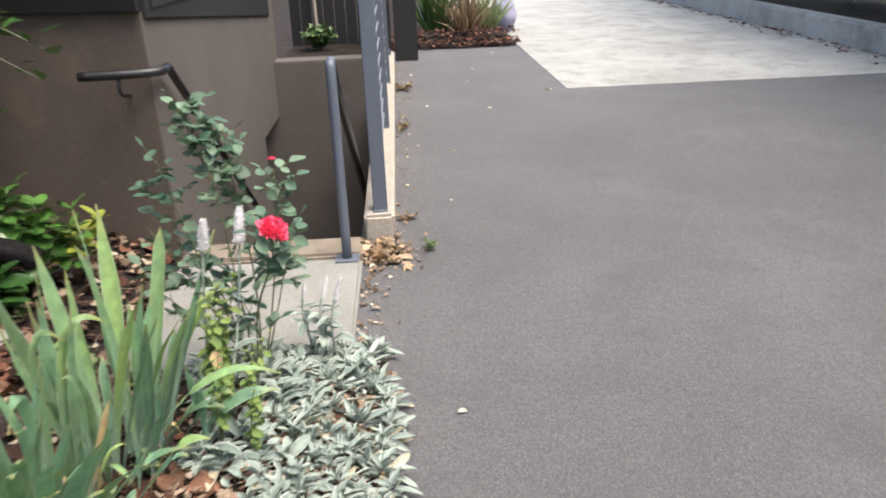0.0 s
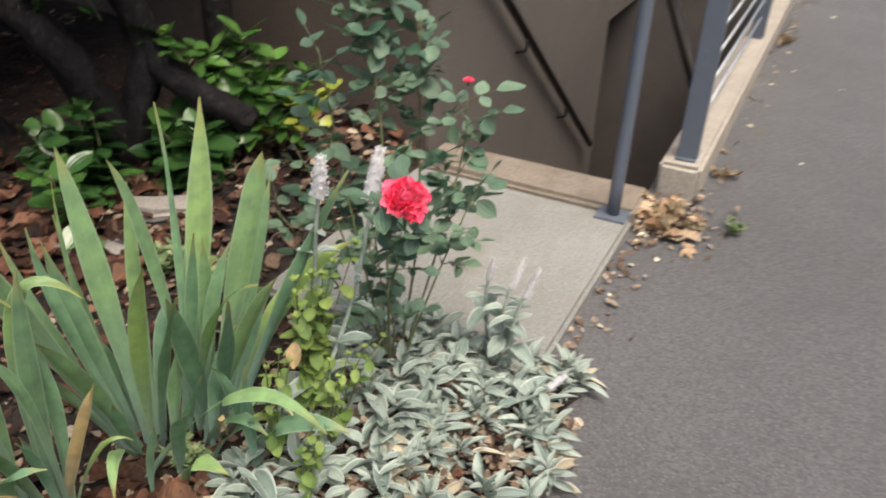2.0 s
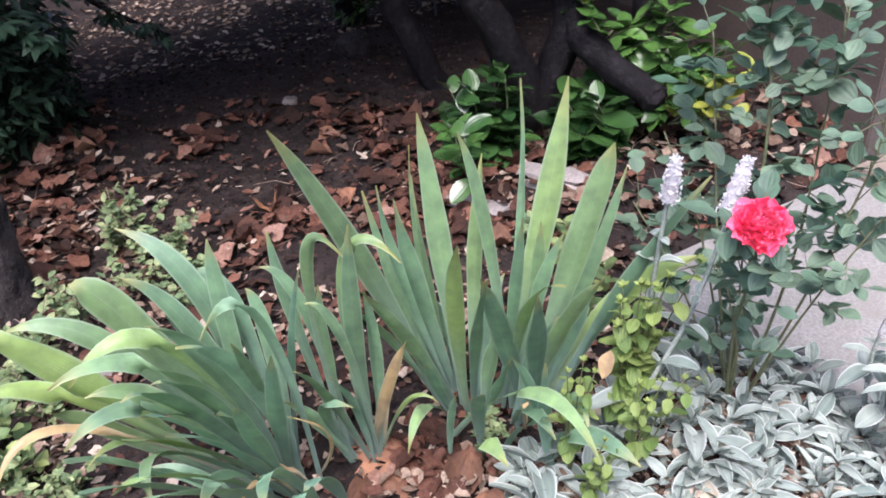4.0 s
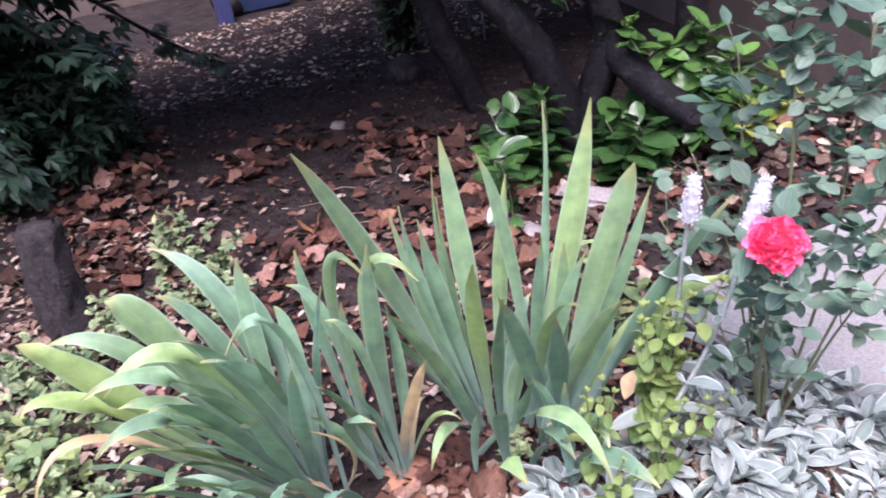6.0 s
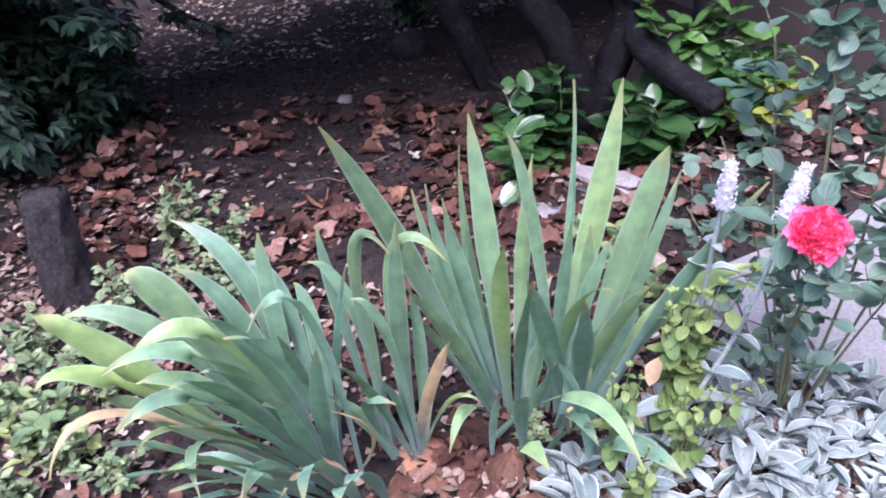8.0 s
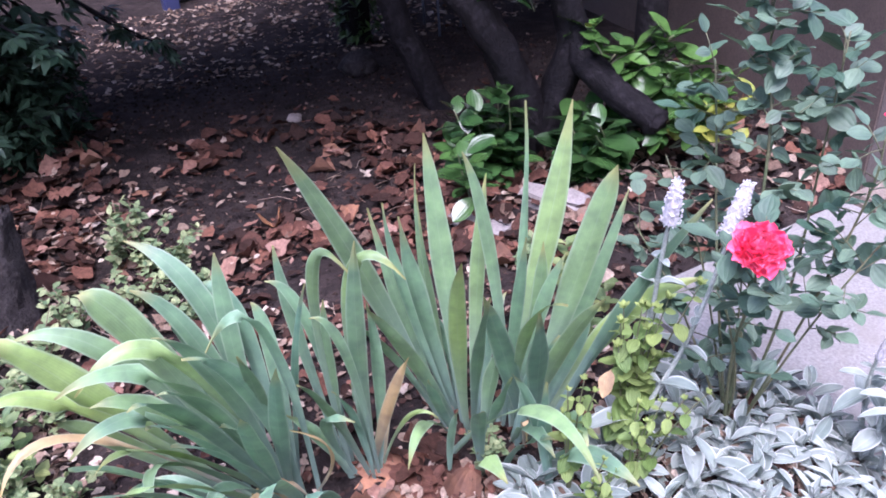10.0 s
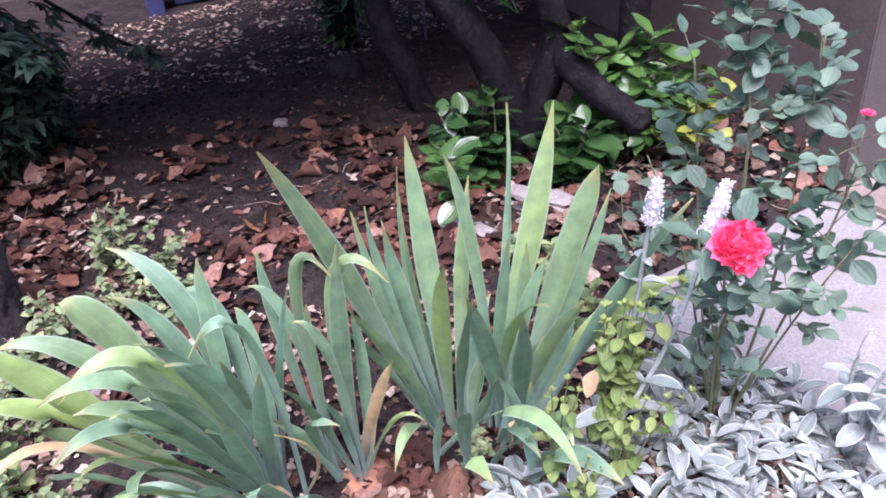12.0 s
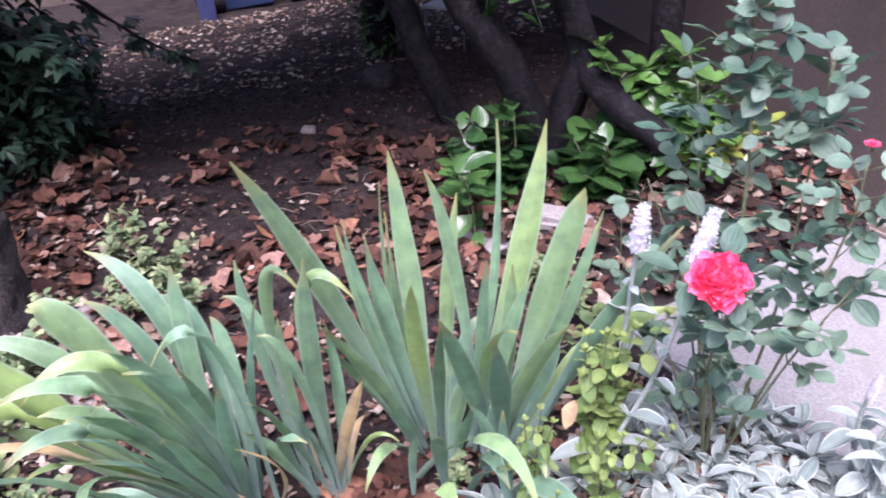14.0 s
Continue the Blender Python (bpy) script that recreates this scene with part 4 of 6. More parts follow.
def mint(x, y, tips, label, scale=1.0):
    g = empty("lime_herb", (x, y, bed_height(x, y)), label, "herb", "herbs between the irises")
    for tx, ty, tz in tips:
        top = Vector((tx, ty, tz)) - Vector(g.location)
        pts = smooth_path([(0, 0, 0), top * 0.55 + Vector((0, 0, 0.03)), top], 5)
        n = len(pts) - 1
        v, f = tube(pts, [0.002 - 0.001 * i / n for i in range(n + 1)], 5)
        place("stem", mesh_of("stem", v, f, M_STEM), g)
        for i in range(3, n + 1, 2):
            t = i / n
            a = i * 45 + rnd.uniform(-20, 20)
            for b in (0, 180):
                place("leaf", mint_leaves[min(2, int(t * 2.6))], g, aim(pts[i], a + b, rnd.uniform(-38, 30), rnd.uniform(-35, 35), scale * rnd.uniform(0.8, 1.2) * (1.25 - 0.45 * t)), tone(LIME_A, LIME_B, rnd.random() * (0.4 + 0.6 * t)))
        for k in range(5):
            place("leaf", mint_leaves[2], g, aim(pts[n], k * 72, rnd.uniform(30, 75), 0, scale * 0.7), tone(LIME_A, LIME_B, 0.9))


MINT = "bushy lime-green herb with small oval leaves"
mint(-0.33, -1.24, [(-0.264, -1.154, 0.467), (-0.284, -1.201, 0.447), (-0.302, -1.241, 0.437), (-0.316, -1.273, 0.41), (-0.297, -1.23, 0.39), (-0.307, -1.252, 0.346), (-0.291, -1.216, 0.33), (-0.316, -1.275, 0.362), (-0.301, -1.24, 0.296), (-0.33, -1.20, 0.40), (-0.325, -1.26, 0.43), (-0.30, -1.21, 0.42)], MINT, 1.12)
mint(-0.30, -1.39, [(-0.272, -1.385, 0.375), (-0.283, -1.409, 0.355), (-0.265, -1.368, 0.345), (-0.286, -1.416, 0.31)], MINT, 0.72)
mint(-0.24, -1.31, [(-0.176, -1.208, 0.325), (-0.191, -1.244, 0.319), (-0.206, -1.277, 0.32), (-0.222, -1.314, 0.325), (-0.215, -1.298, 0.28)], MINT, 0.72)
mint(-0.22, -1.43, [(-0.191, -1.409, 0.28), (-0.182, -1.388, 0.25), (-0.197, -1.423, 0.235), (-0.186, -1.397, 0.20)], MINT, 0.62)
withered = leaf_mesh("fallen_leaf", M_DRYLEAF, 0.058, 0.036, 0.08, 0.12, 0.8, 9, 3, 0.05, 0.9)
tan = place("fallen_leaf", withered, None, aim((-0.308, -1.296, 0.325), -65, -42, 14, 0.85), (0.36, 0.25, 0.155))
tagged(tan, "withered tan leaf caught in the lime-green herb", "leaf", "fallen leaves on the bed")

# ---- laurel tree with low shoots ----
LAUREL_A, LAUREL_B, LAUREL_Y = (0.015, 0.048, 0.017), (0.055, 0.125, 0.032), (0.28, 0.30, 0.06)
laurel_leaves = [leaf_mesh("leaf", M_LAUREL, l, w, 0.08, c, 0.66, 8, 2, 0.02, 1.05, 0.008) for l, w, c in ((0.090, 0.056, 0.14), (0.078, 0.048, 0.24), (0.098, 0.058, 0.18), (0.068, 0.044, 0.10))]
tree = empty("laurel_tree", (-1.5, -0.57, 0.05), "dark multi-stemmed laurel tree with a sawn limb", "tree")
TB = Vector((-1.5, -0.57, 0.05))


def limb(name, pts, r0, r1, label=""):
    return pipe(name, [Vector(p) - TB for p in pts], r0, r1, M_BARK_SHADED, tree, 12, 0.35, 6, label)


limb("trunk", [(-1.52, -0.55, -0.06), (-1.528, -0.563, 0.08), (-1.544, -0.60, 0.26), (-1.565, -0.648, 0.417), (-1.592, -0.71, 0.548), (-1.66, -0.83, 0.85), (-1.75, -0.95, 1.9)], 0.072, 0.048)
limb("trunk", [(-1.52, -0.54, -0.05), (-1.515, -0.53, 0.10), (-1.50, -0.505, 0.26), (-1.475, -0.45, 0.45), (-1.482, -0.46, 0.56), (-1.50, -0.50, 0.80), (-1.48, -0.50, 1.9)], 0.058, 0.040)
sawn = limb("sawn_limb", [(-1.478, -0.448, 0.50), (-1.44, -0.445, 0.43), (-1.387, -0.44, 0.385), (-1.306, -0.405, 0.326), (-1.23, -0.38, 0.282), (-1.188, -0.358, 0.256)], 0.050, 0.042, "grey sawn-off limb end")
bm = bmesh.new()
bmesh.ops.create_icosphere(bm, subdivisions=3, radius=0.044)
for v in bm.verts:
    v.co = v.co * (1 + 0.30 * noise.noise(v.co * 45)) if (v.co - Vector((0.03, -0.02, 0.015))).length > 0.018 else v.co * 0.68
part("cut_end", bm, M_BARK_SHADED, tree, "knotted grey cut end", True).location = Vector((-1.19, -0.359, 0.258)) - TB

tree2 = empty("leaning_tree", (-2.13, -0.56, 0.05), "dark leaning trunk under the trees", "tree")
pipe("trunk", [(0.05, 0.05, -0.1), (0, 0, 0.0), (-0.024, -0.055, 0.123), (-0.045, -0.10, 0.25), (-0.063, -0.145, 0.383), (-0.10, -0.24, 0.9), (0.0, -0.35, 2.0)], 0.058, 0.045, M_BARK_SHADED, tree2, 14, 0.35)
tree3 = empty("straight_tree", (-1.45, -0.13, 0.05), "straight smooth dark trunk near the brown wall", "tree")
pipe("trunk", [(0, 0, -0.1), (0.0, 0, 0.15), (-0.005, -0.005, 0.5), (0.02, 0, 2.2)], 0.056, 0.048, M_BARK_SHADED, tree3, 14, 0.12)
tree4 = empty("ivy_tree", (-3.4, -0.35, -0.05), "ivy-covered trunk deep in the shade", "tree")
pipe("trunk", [(0, 0, -0.1), (0.03, -0.02, 0.3), (-0.05, 0.05, 2.0)], 0.09, 0.07, M_BARK_SHADED, tree4, 10, 0.3)


def stump():
    """A short upright stump with deep furrowed bark and a broken top."""
    g = empty("tree_stump", (-1.50, -2.20, 0.07), "short furrowed grey-brown stump among dry leaves", "stump")
    verts, faces, sides, levels = [], [], 40, 22
    for i in range(levels + 1):
        t = i / levels
        for k in range(sides):
            a = 6.28318 * k / sides
            furrow = 0.010 * abs(math.sin(a * 8 + 2.2 * noise.noise(Vector((math.cos(a) * 2, math.sin(a) * 2, t * 3))))) * (0.6 + 0.8 * noise.noise(Vector((a * 3, t * 9, 2))))
            r = 0.060 * (1 + 0.35 * max(0, 0.18 - t) / 0.18) - 0.008 * t + furrow + 0.010 * noise.noise(Vector((math.cos(a) * 2, math.sin(a) * 2, t * 4)))
            z = -0.05 + 0.37 * t + (0.03 * noise.noise(Vector((math.cos(a) * 3, math.sin(a) * 3, 7))) if i == levels else 0.0)
            verts.append((r * math.cos(a) - 0.012 * t, r * math.sin(a) + 0.025 * t, z))
    for i in range(levels):
        for k in range(sides):
            k2 = (k + 1) % sides
            faces.append((i * sides + k, i * sides + k2, (i + 1) * sides + k2, (i + 1) * sides + k))
    faces.append(tuple(levels * sides + k for k in range(sides)))
    place("trunk", mesh_of("trunk", verts, faces, M_STUMP), g)


stump()


def laurel_shoot(base, tip, n, hue0, hue1, yellow=0.0, size=1.0, parent=None):
    """A leafy low shoot with leaves in a loose spiral."""
    b, t = Vector(base), Vector(tip)
    g = parent or empty("laurel_shoot", base, "young laurel shoot with broad glossy green leaves", "laurel", "laurel shoots at the trunk")
    o = Vector(g.location)
    pts = smooth_path([b - o, b.lerp(t, 0.5) - o + Vector((rnd.uniform(-0.02, 0.02), rnd.uniform(-0.02, 0.02), 0.02)), t - o], 6)
    m = len(pts) - 1
    v, f = tube(pts, [0.004 - 0.002 * i / m for i in range(m + 1)], 5)
    place("twig", mesh_of("twig", v, f, M_STEM), g)
    for i in range(n):
        k = 0.25 + 0.75 * (i + 1) / n
        p = pts[min(m, int(k * m))]
        a = i * 137.5 + rnd.uniform(-20, 20)
        c = tone(LAUREL_A, LAUREL_B, hue0 + (hue1 - hue0) * rnd.random())
        if k > 0.6 and rnd.random() < yellow:
            c = tone(LAUREL_B, LAUREL_Y, rnd.uniform(0.6, 1.0))
        place("leaf", rnd.choice(laurel_leaves), g, aim(p, a, -22 + 62 * k * k + rnd.uniform(-20, 20), rnd.uniform(-25, 25), size * rnd.uniform(0.7, 1.05)), c)
    return g


# dark low clumps in front of the trunks
for centre, radii, n in (((-1.49, -0.77, 0.22), (0.12, 0.13, 0.17), 17), ((-1.31, -0.48, 0.17), (0.12, 0.17, 0.13), 19)):
    for _ in range(n):
        a, h, r = rnd.uniform(0, 6.28), rnd.uniform(-1, 1), rnd.uniform(0.55, 1.0)
        w = math.sqrt(1 - h * h) * r
        tip = (centre[0] + math.cos(a) * w * radii[0], centre[1] + math.sin(a) * w * radii[1], centre[2] + h * radii[2] * r)
        laurel_shoot((centre[0] + rnd.uniform(-0.04, 0.04), centre[1] + rnd.uniform(-0.04, 0.04), 0.06), tip, 11, 0.0, 0.9, 0.0, 1.22)
# bright shoots above the sawn limb, yellowing tips
for base, tip, n, y_ in (((-1.40, -0.46, 0.36), (-1.36, -0.36, 0.47), 7, 0.0), ((-1.36, -0.42, 0.34), (-1.28, -0.28, 0.45), 8, 0.1), ((-1.28, -0.36, 0.30), (-1.18, -0.28, 0.38), 8, 0.1),
                         ((-1.22, -0.34, 0.22), (-1.08, -0.26, 0.36), 8, 0.5), ((-1.18, -0.34, 0.20), (-1.00, -0.20, 0.36), 8, 0.9), ((-1.34, -0.36, 0.36), (-1.30, -0.26, 0.50), 8, 0.0), ((-1.30, -0.34, 0.32), (-1.20, -0.22, 0.44), 8, 0.05), ((-1.24, -0.32, 0.26), (-1.10, -0.18, 0.40), 8, 0.2), ((-1.16, -0.36, 0.18), (-1.02, -0.30, 0.30), 7, 0.8), ((-1.25, -0.40, 0.2), (-1.12, -0.36, 0.27), 7, 0.2),
                         ((-1.46, -0.5, 0.5), (-1.40, -0.50, 0.55), 4, 0.6)):
    base, tip = Vector(base) + Vector((0, 0.05, -0.02)), Vector(tip) + Vector((0, 0.07, -0.05))
    laurel_shoot(base, tip, n + 5, 0.8, 1.9, y_ if y_ >= 0.5 else 0.02, 1.15)
    laurel_shoot(base, Vector(tip) + Vector((rnd.uniform(-0.07, 0.07), rnd.uniform(-0.07, 0.07), rnd.uniform(-0.07, 0.02))), n + 1, 0.4, 1.3, y_ * 0.5 if y_ >= 0.5 else 0.0, 0.95)
# hanging leaves higher up, seen at the start
for base, tip, n in (((-1.5, -0.6, 1.0), (-1.22, -0.78, 0.80), 7), ((-1.5, -0.6, 1.1), (-1.05, -0.66, 0.80), 7), ((-1.4, -0.6, 1.25), (-0.90, -0.62, 1.05), 8), ((-1.3, -0.6, 1.2), (-0.84, -0.58, 1.00), 8), ((-1.3, -0.7, 1.2), (-0.88, -0.62, 0.93), 8), ((-1.5, -0.7, 1.1), (-1.35, -0.85, 0.72), 6),
                     ((-1.6, -0.7, 0.8), (-1.57, -0.74, 0.60), 6), ((-1.55, -0.6, 0.75), (-1.47, -0.60, 0.58), 5), ((-1.2, -1.0, 0.06), (-1.22, -1.02, 0.32), 9), ((-1.28, -0.95, 0.06), (-1.33, -0.98, 0.28), 9)):
    laurel_shoot(base, tip, n + 3, 0.2, 1.0, 0.0, 1.0)

# ---- shrub with lobed leaves hanging over the shade ----
def compound_mesh(name, mat, size, seed):
    """Five pointed leaflets spreading from one stalk."""
    r = random.Random(seed)
    verts, uvs, faces = [], [], []
    for a, s in ((-72, 0.62), (-36, 0.85), (0, 1.0), (36, 0.85), (72, 0.62)):
        m = aim((size * 0.12, 0, 0), a + r.uniform(-8, 8), r.uniform(-25, 2), r.uniform(-20, 20), size * s)
        k = len(verts)
        for q, u in (((0, 0, 0), (0.5, 0)), ((0.3, 0.15, 0.03), (0.1, 0.3)), ((0.62, 0.16, 0.02), (0.0, 0.6)), ((1, 0, -0.12), (0.5, 1)), ((0.62, -0.16, 0.02), (1.0, 0.6)), ((0.3, -0.15, 0.03), (0.9, 0.3)), ((0.5, 0, -0.02), (0.5, 0.5))):
            verts.append(m @ Vector(q))
            uvs.append(u)
        faces += [(k, k + 6, k + 1), (k + 1, k + 6, k + 2), (k + 2, k + 6, k + 3), (k + 3, k + 6, k + 4), (k + 4, k + 6, k + 5), (k + 5, k + 6, k)]
    return mesh_of(name, verts, faces, mat, uvs)


lobed = [compound_mesh("leaf", M_MAPLE, s, k) for k, s in enumerate((0.085, 0.10, 0.075, 0.09))]
shrub = empty("lobed_shrub", (-2.6, -2.1, 0.0), "dark shrub with dull green lobed leaves hanging low", "shrub")
SB = Vector((-2.6, -2.1, 0.0))


def shrub_branch(pts, n, size):
    rel = [Vector(p) - SB for p in pts]
    path = smooth_path(rel, 6)
    m = len(path) - 1
    v, f = tube(path, [0.010 - 0.007 * i / m for i in range(m + 1)], 5)
    place("branch", mesh_of("branch", v, f, M_BARK_SHADED), shrub)
    for i in range(n):
        k = 0.2 + 0.8 * (i + rnd.random()) / n
        p = path[min(m, int(k * m))] + Vector((rnd.uniform(-0.05, 0.05), rnd.uniform(-0.05, 0.05), rnd.uniform(-0.05, 0.02)))
        d = (rel[-1] - rel[0])
        a = math.degrees(math.atan2(d.y, d.x)) + rnd.uniform(-75, 75)
        place("leaf", rnd.choice(lobed), shrub, aim(p, a, rnd.uniform(-55, 5), rnd.uniform(-30, 30), size * rnd.uniform(0.7, 1.2)), tone((0.020, 0.052, 0.031), (0.060, 0.110, 0.070), rnd.random()))


shrub_branch([(-3.0, -2.3, 1.1), (-2.9, -1.9, 0.75), (-2.85, -1.6, 0.45), (-2.82, -1.40, 0.32)], 26, 1.0)
shrub_branch([(-3.0, -2.3, 1.1), (-2.7, -2.1, 0.85), (-2.5, -1.95, 0.62), (-2.45, -1.8, 0.48)], 24, 0.95)
shrub_branch([(-2.8, -2.5, 1.0), (-2.4, -2.35, 0.8), (-2.15, -2.25, 0.50), (-2.0, -2.17, 0.33)], 16, 0.8)
shrub_branch([(-2.9, -2.5, 1.0), (-2.6, -2.5, 0.85), (-2.3, -2.5, 0.6), (-2.1, -2.45, 0.38)], 22, 0.9)
shrub_branch([(-3.2, -2.4, 1.0), (-3.1, -2.1, 0.8), (-3.0, -1.9, 0.55), (-2.95, -1.75, 0.42)], 24, 1.0)
shrub_branch([(-3.0, -2.6, 0.8), (-2.6, -2.6, 0.6), (-2.3, -2.6, 0.35), (-2.1, -2.55, 0.22)], 18, 0.8)
shrub_branch([(-2.5, -2.9, 1.0), (-2.2, -2.6, 0.8), (-2.0, -2.35, 0.62), (-1.95, -2.2, 0.5)], 26, 0.9)
shrub_branch([(-2.6, -2.9, 0.9), (-2.2, -2.7, 0.6), (-1.95, -2.55, 0.38), (-1.85, -2.48, 0.27)], 24, 0.9)
shrub_branch([(-2.9, -2.5, 1.1), (-2.5, -2.2, 0.85), (-2.25, -2.0, 0.66), (-2.15, -1.88, 0.58)], 28, 0.95)
shrub_branch([(-2.6, -2.7, 1.0), (-2.2, -2.45, 0.7), (-2.05, -2.3, 0.45), (-2.02, -2.22, 0.36)], 22, 0.85)
shrub_branch([(-3.0, -2.2, 1.1), (-2.6, -1.9, 0.78), (-2.5, -1.65, 0.55), (-2.48, -1.50, 0.43)], 22, 0.75)
shrub_branch([(-3.0, -2.3, 1.0), (-2.6, -2.1, 0.68), (-2.45, -1.98, 0.42), (-2.42, -1.92, 0.32)], 20, 0.75)
shrub_branch([(-2.6, -2.6, 0.8), (-2.3, -2.4, 0.5), (-2.25, -2.28, 0.32), (-2.22, -2.2, 0.26)], 18, 0.7)
shrub_branch([(-3.2, -2.5, 0.9), (-2.9, -2.3, 0.6), (-2.6, -2.2, 0.4), (-2.45, -2.1, 0.3)], 20, 0.9)


# ---- crowns overhead: one mesh of many leaves for each tree ----
def crown(name, parent, centre, radii, count, size, seed, mat=M_CROWN):
    r = random.Random(seed)
    verts, faces = [], []
    for _ in range(count):
        while True:
            p = Vector((r.uniform(-1, 1), r.uniform(-1, 1), r.uniform(-1, 1)))
            if p.length < 1 and noise.noise(p * 2.6 + Vector((seed, 0, 0))) > -0.22:
                break
        c = Vector((centre[0] + p.x * radii[0], centre[1] + p.y * radii[1], centre[2] + p.z * radii[2]))
        m = aim(c, r.uniform(0, 360), r.uniform(-60, 30), r.uniform(-60, 60), size * r.uniform(0.7, 1.3))
        k = len(verts)
        verts += [m @ Vector(q) for q in ((0, 0, 0), (0.45, 0.2, 0.03), (1, 0, -0.1), (0.45, -0.2, 0.03))]
        faces += [(k, k + 1, k + 2), (k, k + 2, k + 3)]
    ob = place(name, mesh_of(name, verts, faces, mat, smooth=False), parent)
    return ob


def free(ob, parent):
    ob.matrix_parent_inverse = Matrix.Translation(-Vector(parent.location))
    return ob


# largely unseen crowns, thickened and placed to shade the bed
free(crown("crown", tree, (-2.45, -0.7, 1.9), (1.1, 1.7, 0.7), 16000, 0.14, 3), tree)
free(crown("crown", tree2, (-2.7, -1.2, 1.95), (1.05, 1.7, 0.75), 16000, 0.15, 5), tree2)
# extra canopy above the view, added only to darken the soil below
free(crown("crown", tree2, (-2.25, -1.75, 1.95), (1.0, 1.0, 0.60), 13000, 0.14, 6), tree2)
# extra shrub mass added to keep light from -y off the bed
free(crown("crown", shrub, (-3.1, -2.95, 1.3), (1.6, 0.95, 1.25), 12000, 0.12, 7, M_SHRUB_SHADE), shrub)
free(crown("crown", tree4, (-3.9, 0.1, 2.0), (0.9, 1.3, 0.6), 2400, 0.16, 9), tree4)
# dark leaf masses added where only shade lies beneath the shrub
free(crown("inner_foliage", shrub, (-2.85, -2.75, 0.70), (0.75, 0.62, 0.65), 6500, 0.065, 19, M_SHRUB_SHADE), shrub)
free(crown("inner_foliage", shrub, (-2.68, -2.28, 0.34), (0.55, 0.50, 0.34), 6500, 0.06, 29, M_SHRUB_SHADE), shrub)
free(crown("ivy", tree4, (-3.38, -0.36, 0.28), (0.14, 0.14, 0.32), 420, 0.06, 12), tree4)
# height above the visible foot is invented to cut low sky light
hedge = crown("hedge", None, (6.6, 1.0, 3.1), (1.1, 14.0, 3.0), 42000, 0.32, 15)
tagged(hedge, "dense dark green hedge behind the low wall, its unseen height added to block sky light", "hedge", kind="stuff")


# ---- litter on the bed ----
def scatter(name, count, mat, label, chooser, size, seed, lift=0.006):
    r = random.Random(seed)
    verts, faces = [], []
    made = 0
    while made < count:
        x, y = chooser(r)
        if x > -0.82 and y > -0.82:
            continue
        made += 1
        s = r.uniform(*size)
        z = bed_height(x, y) + lift * r.random() + 0.004
        m = aim((x, y, z), r.uniform(0, 360), r.uniform(-18, 22), r.uniform(-30, 30), s)
        cu, w, roll_up = r.uniform(-0.1, 0.5), r.uniform(0.2, 0.42), r.uniform(-0.25, 0.35)
        k = len(verts)
        for i, (t, wide) in enumerate(((0.0, 0.12), (0.22, 0.75), (0.48, 1.0), (0.75, 0.72), (1.0, 0.06))):
            lift_z = roll_up * (t - 0.4) ** 2
            for sgn in (-1, 0, 1):
                e = abs(sgn) * wide * r.uniform(0.6, 1.3)
                verts.append(m @ Vector((t + r.uniform(-0.05, 0.05), sgn * w * e, lift_z + cu * w * e * 1.5 + r.uniform(-0.06, 0.06))))
        for i in range(4):
            for j in range(2):
                q = k + i * 3 + j
                faces.append((q, q + 1, q + 4, q + 3))
    ob = new(name, mesh_of(name, verts, faces, mat))
    return tagged(ob, label, "leaf litter", kind="stuff")


def band(r):
    x = -0.95 - abs(r.gauss(0, 0.75))
    y = -1.25 + 0.28 * (x + 1.4) * -0.6 + r.gauss(0, 0.42)
    return x, y


def anywhere(r):
    return r.uniform(-5.6, 0.0), r.uniform(-3.2, 0.6)


def near_front(r):
    return r.uniform(-1.1, 0.06), r.uniform(-2.6, -0.85)


def left_part(r):
    return r.gauss(-1.45, 0.42), r.gauss(-2.25, 0.35)


def far_back(r):
    return r.uniform(-5.4, -3.15), r.uniform(-2.4, 0.8)


DRIFTS = ((-2.65, -1.82, 0.10, 4), (-2.3, -1.95, 0.14, 9), (-2.1, -2.05, 0.12, 9), (-1.75, -2.1, 0.15, 9), (-1.9, -1.9, 0.12, 6), (-2.14, -1.56, 0.10, 5), (-2.08, -1.0, 0.14, 10), (-1.88, -0.93, 0.14, 10), (-1.45, -1.43, 0.09, 6), (-1.44, -1.6, 0.09, 4),
          (-1.55, -1.08, 0.15, 8), (-1.4, -0.8, 0.12, 6), (-1.36, -0.98, 0.12, 8), (-1.25, -1.2, 0.14, 8), (-0.91, -0.80, 0.10, 3), (-1.1, -1.0, 0.14, 6), (-0.75, -1.3, 0.14, 5), (-0.45, -1.6, 0.10, 9), (-0.95, -1.6, 0.2, 5), (-1.2, -2.0, 0.2, 5), (-2.3, -1.3, 0.16, 3))


def drifts(r):
    x, y, s, _ = r.choices(DRIFTS, [d[3] for d in DRIFTS])[0]
    return min(-0.1, r.gauss(x, s * 0.8)), r.gauss(y, s * 0.6)


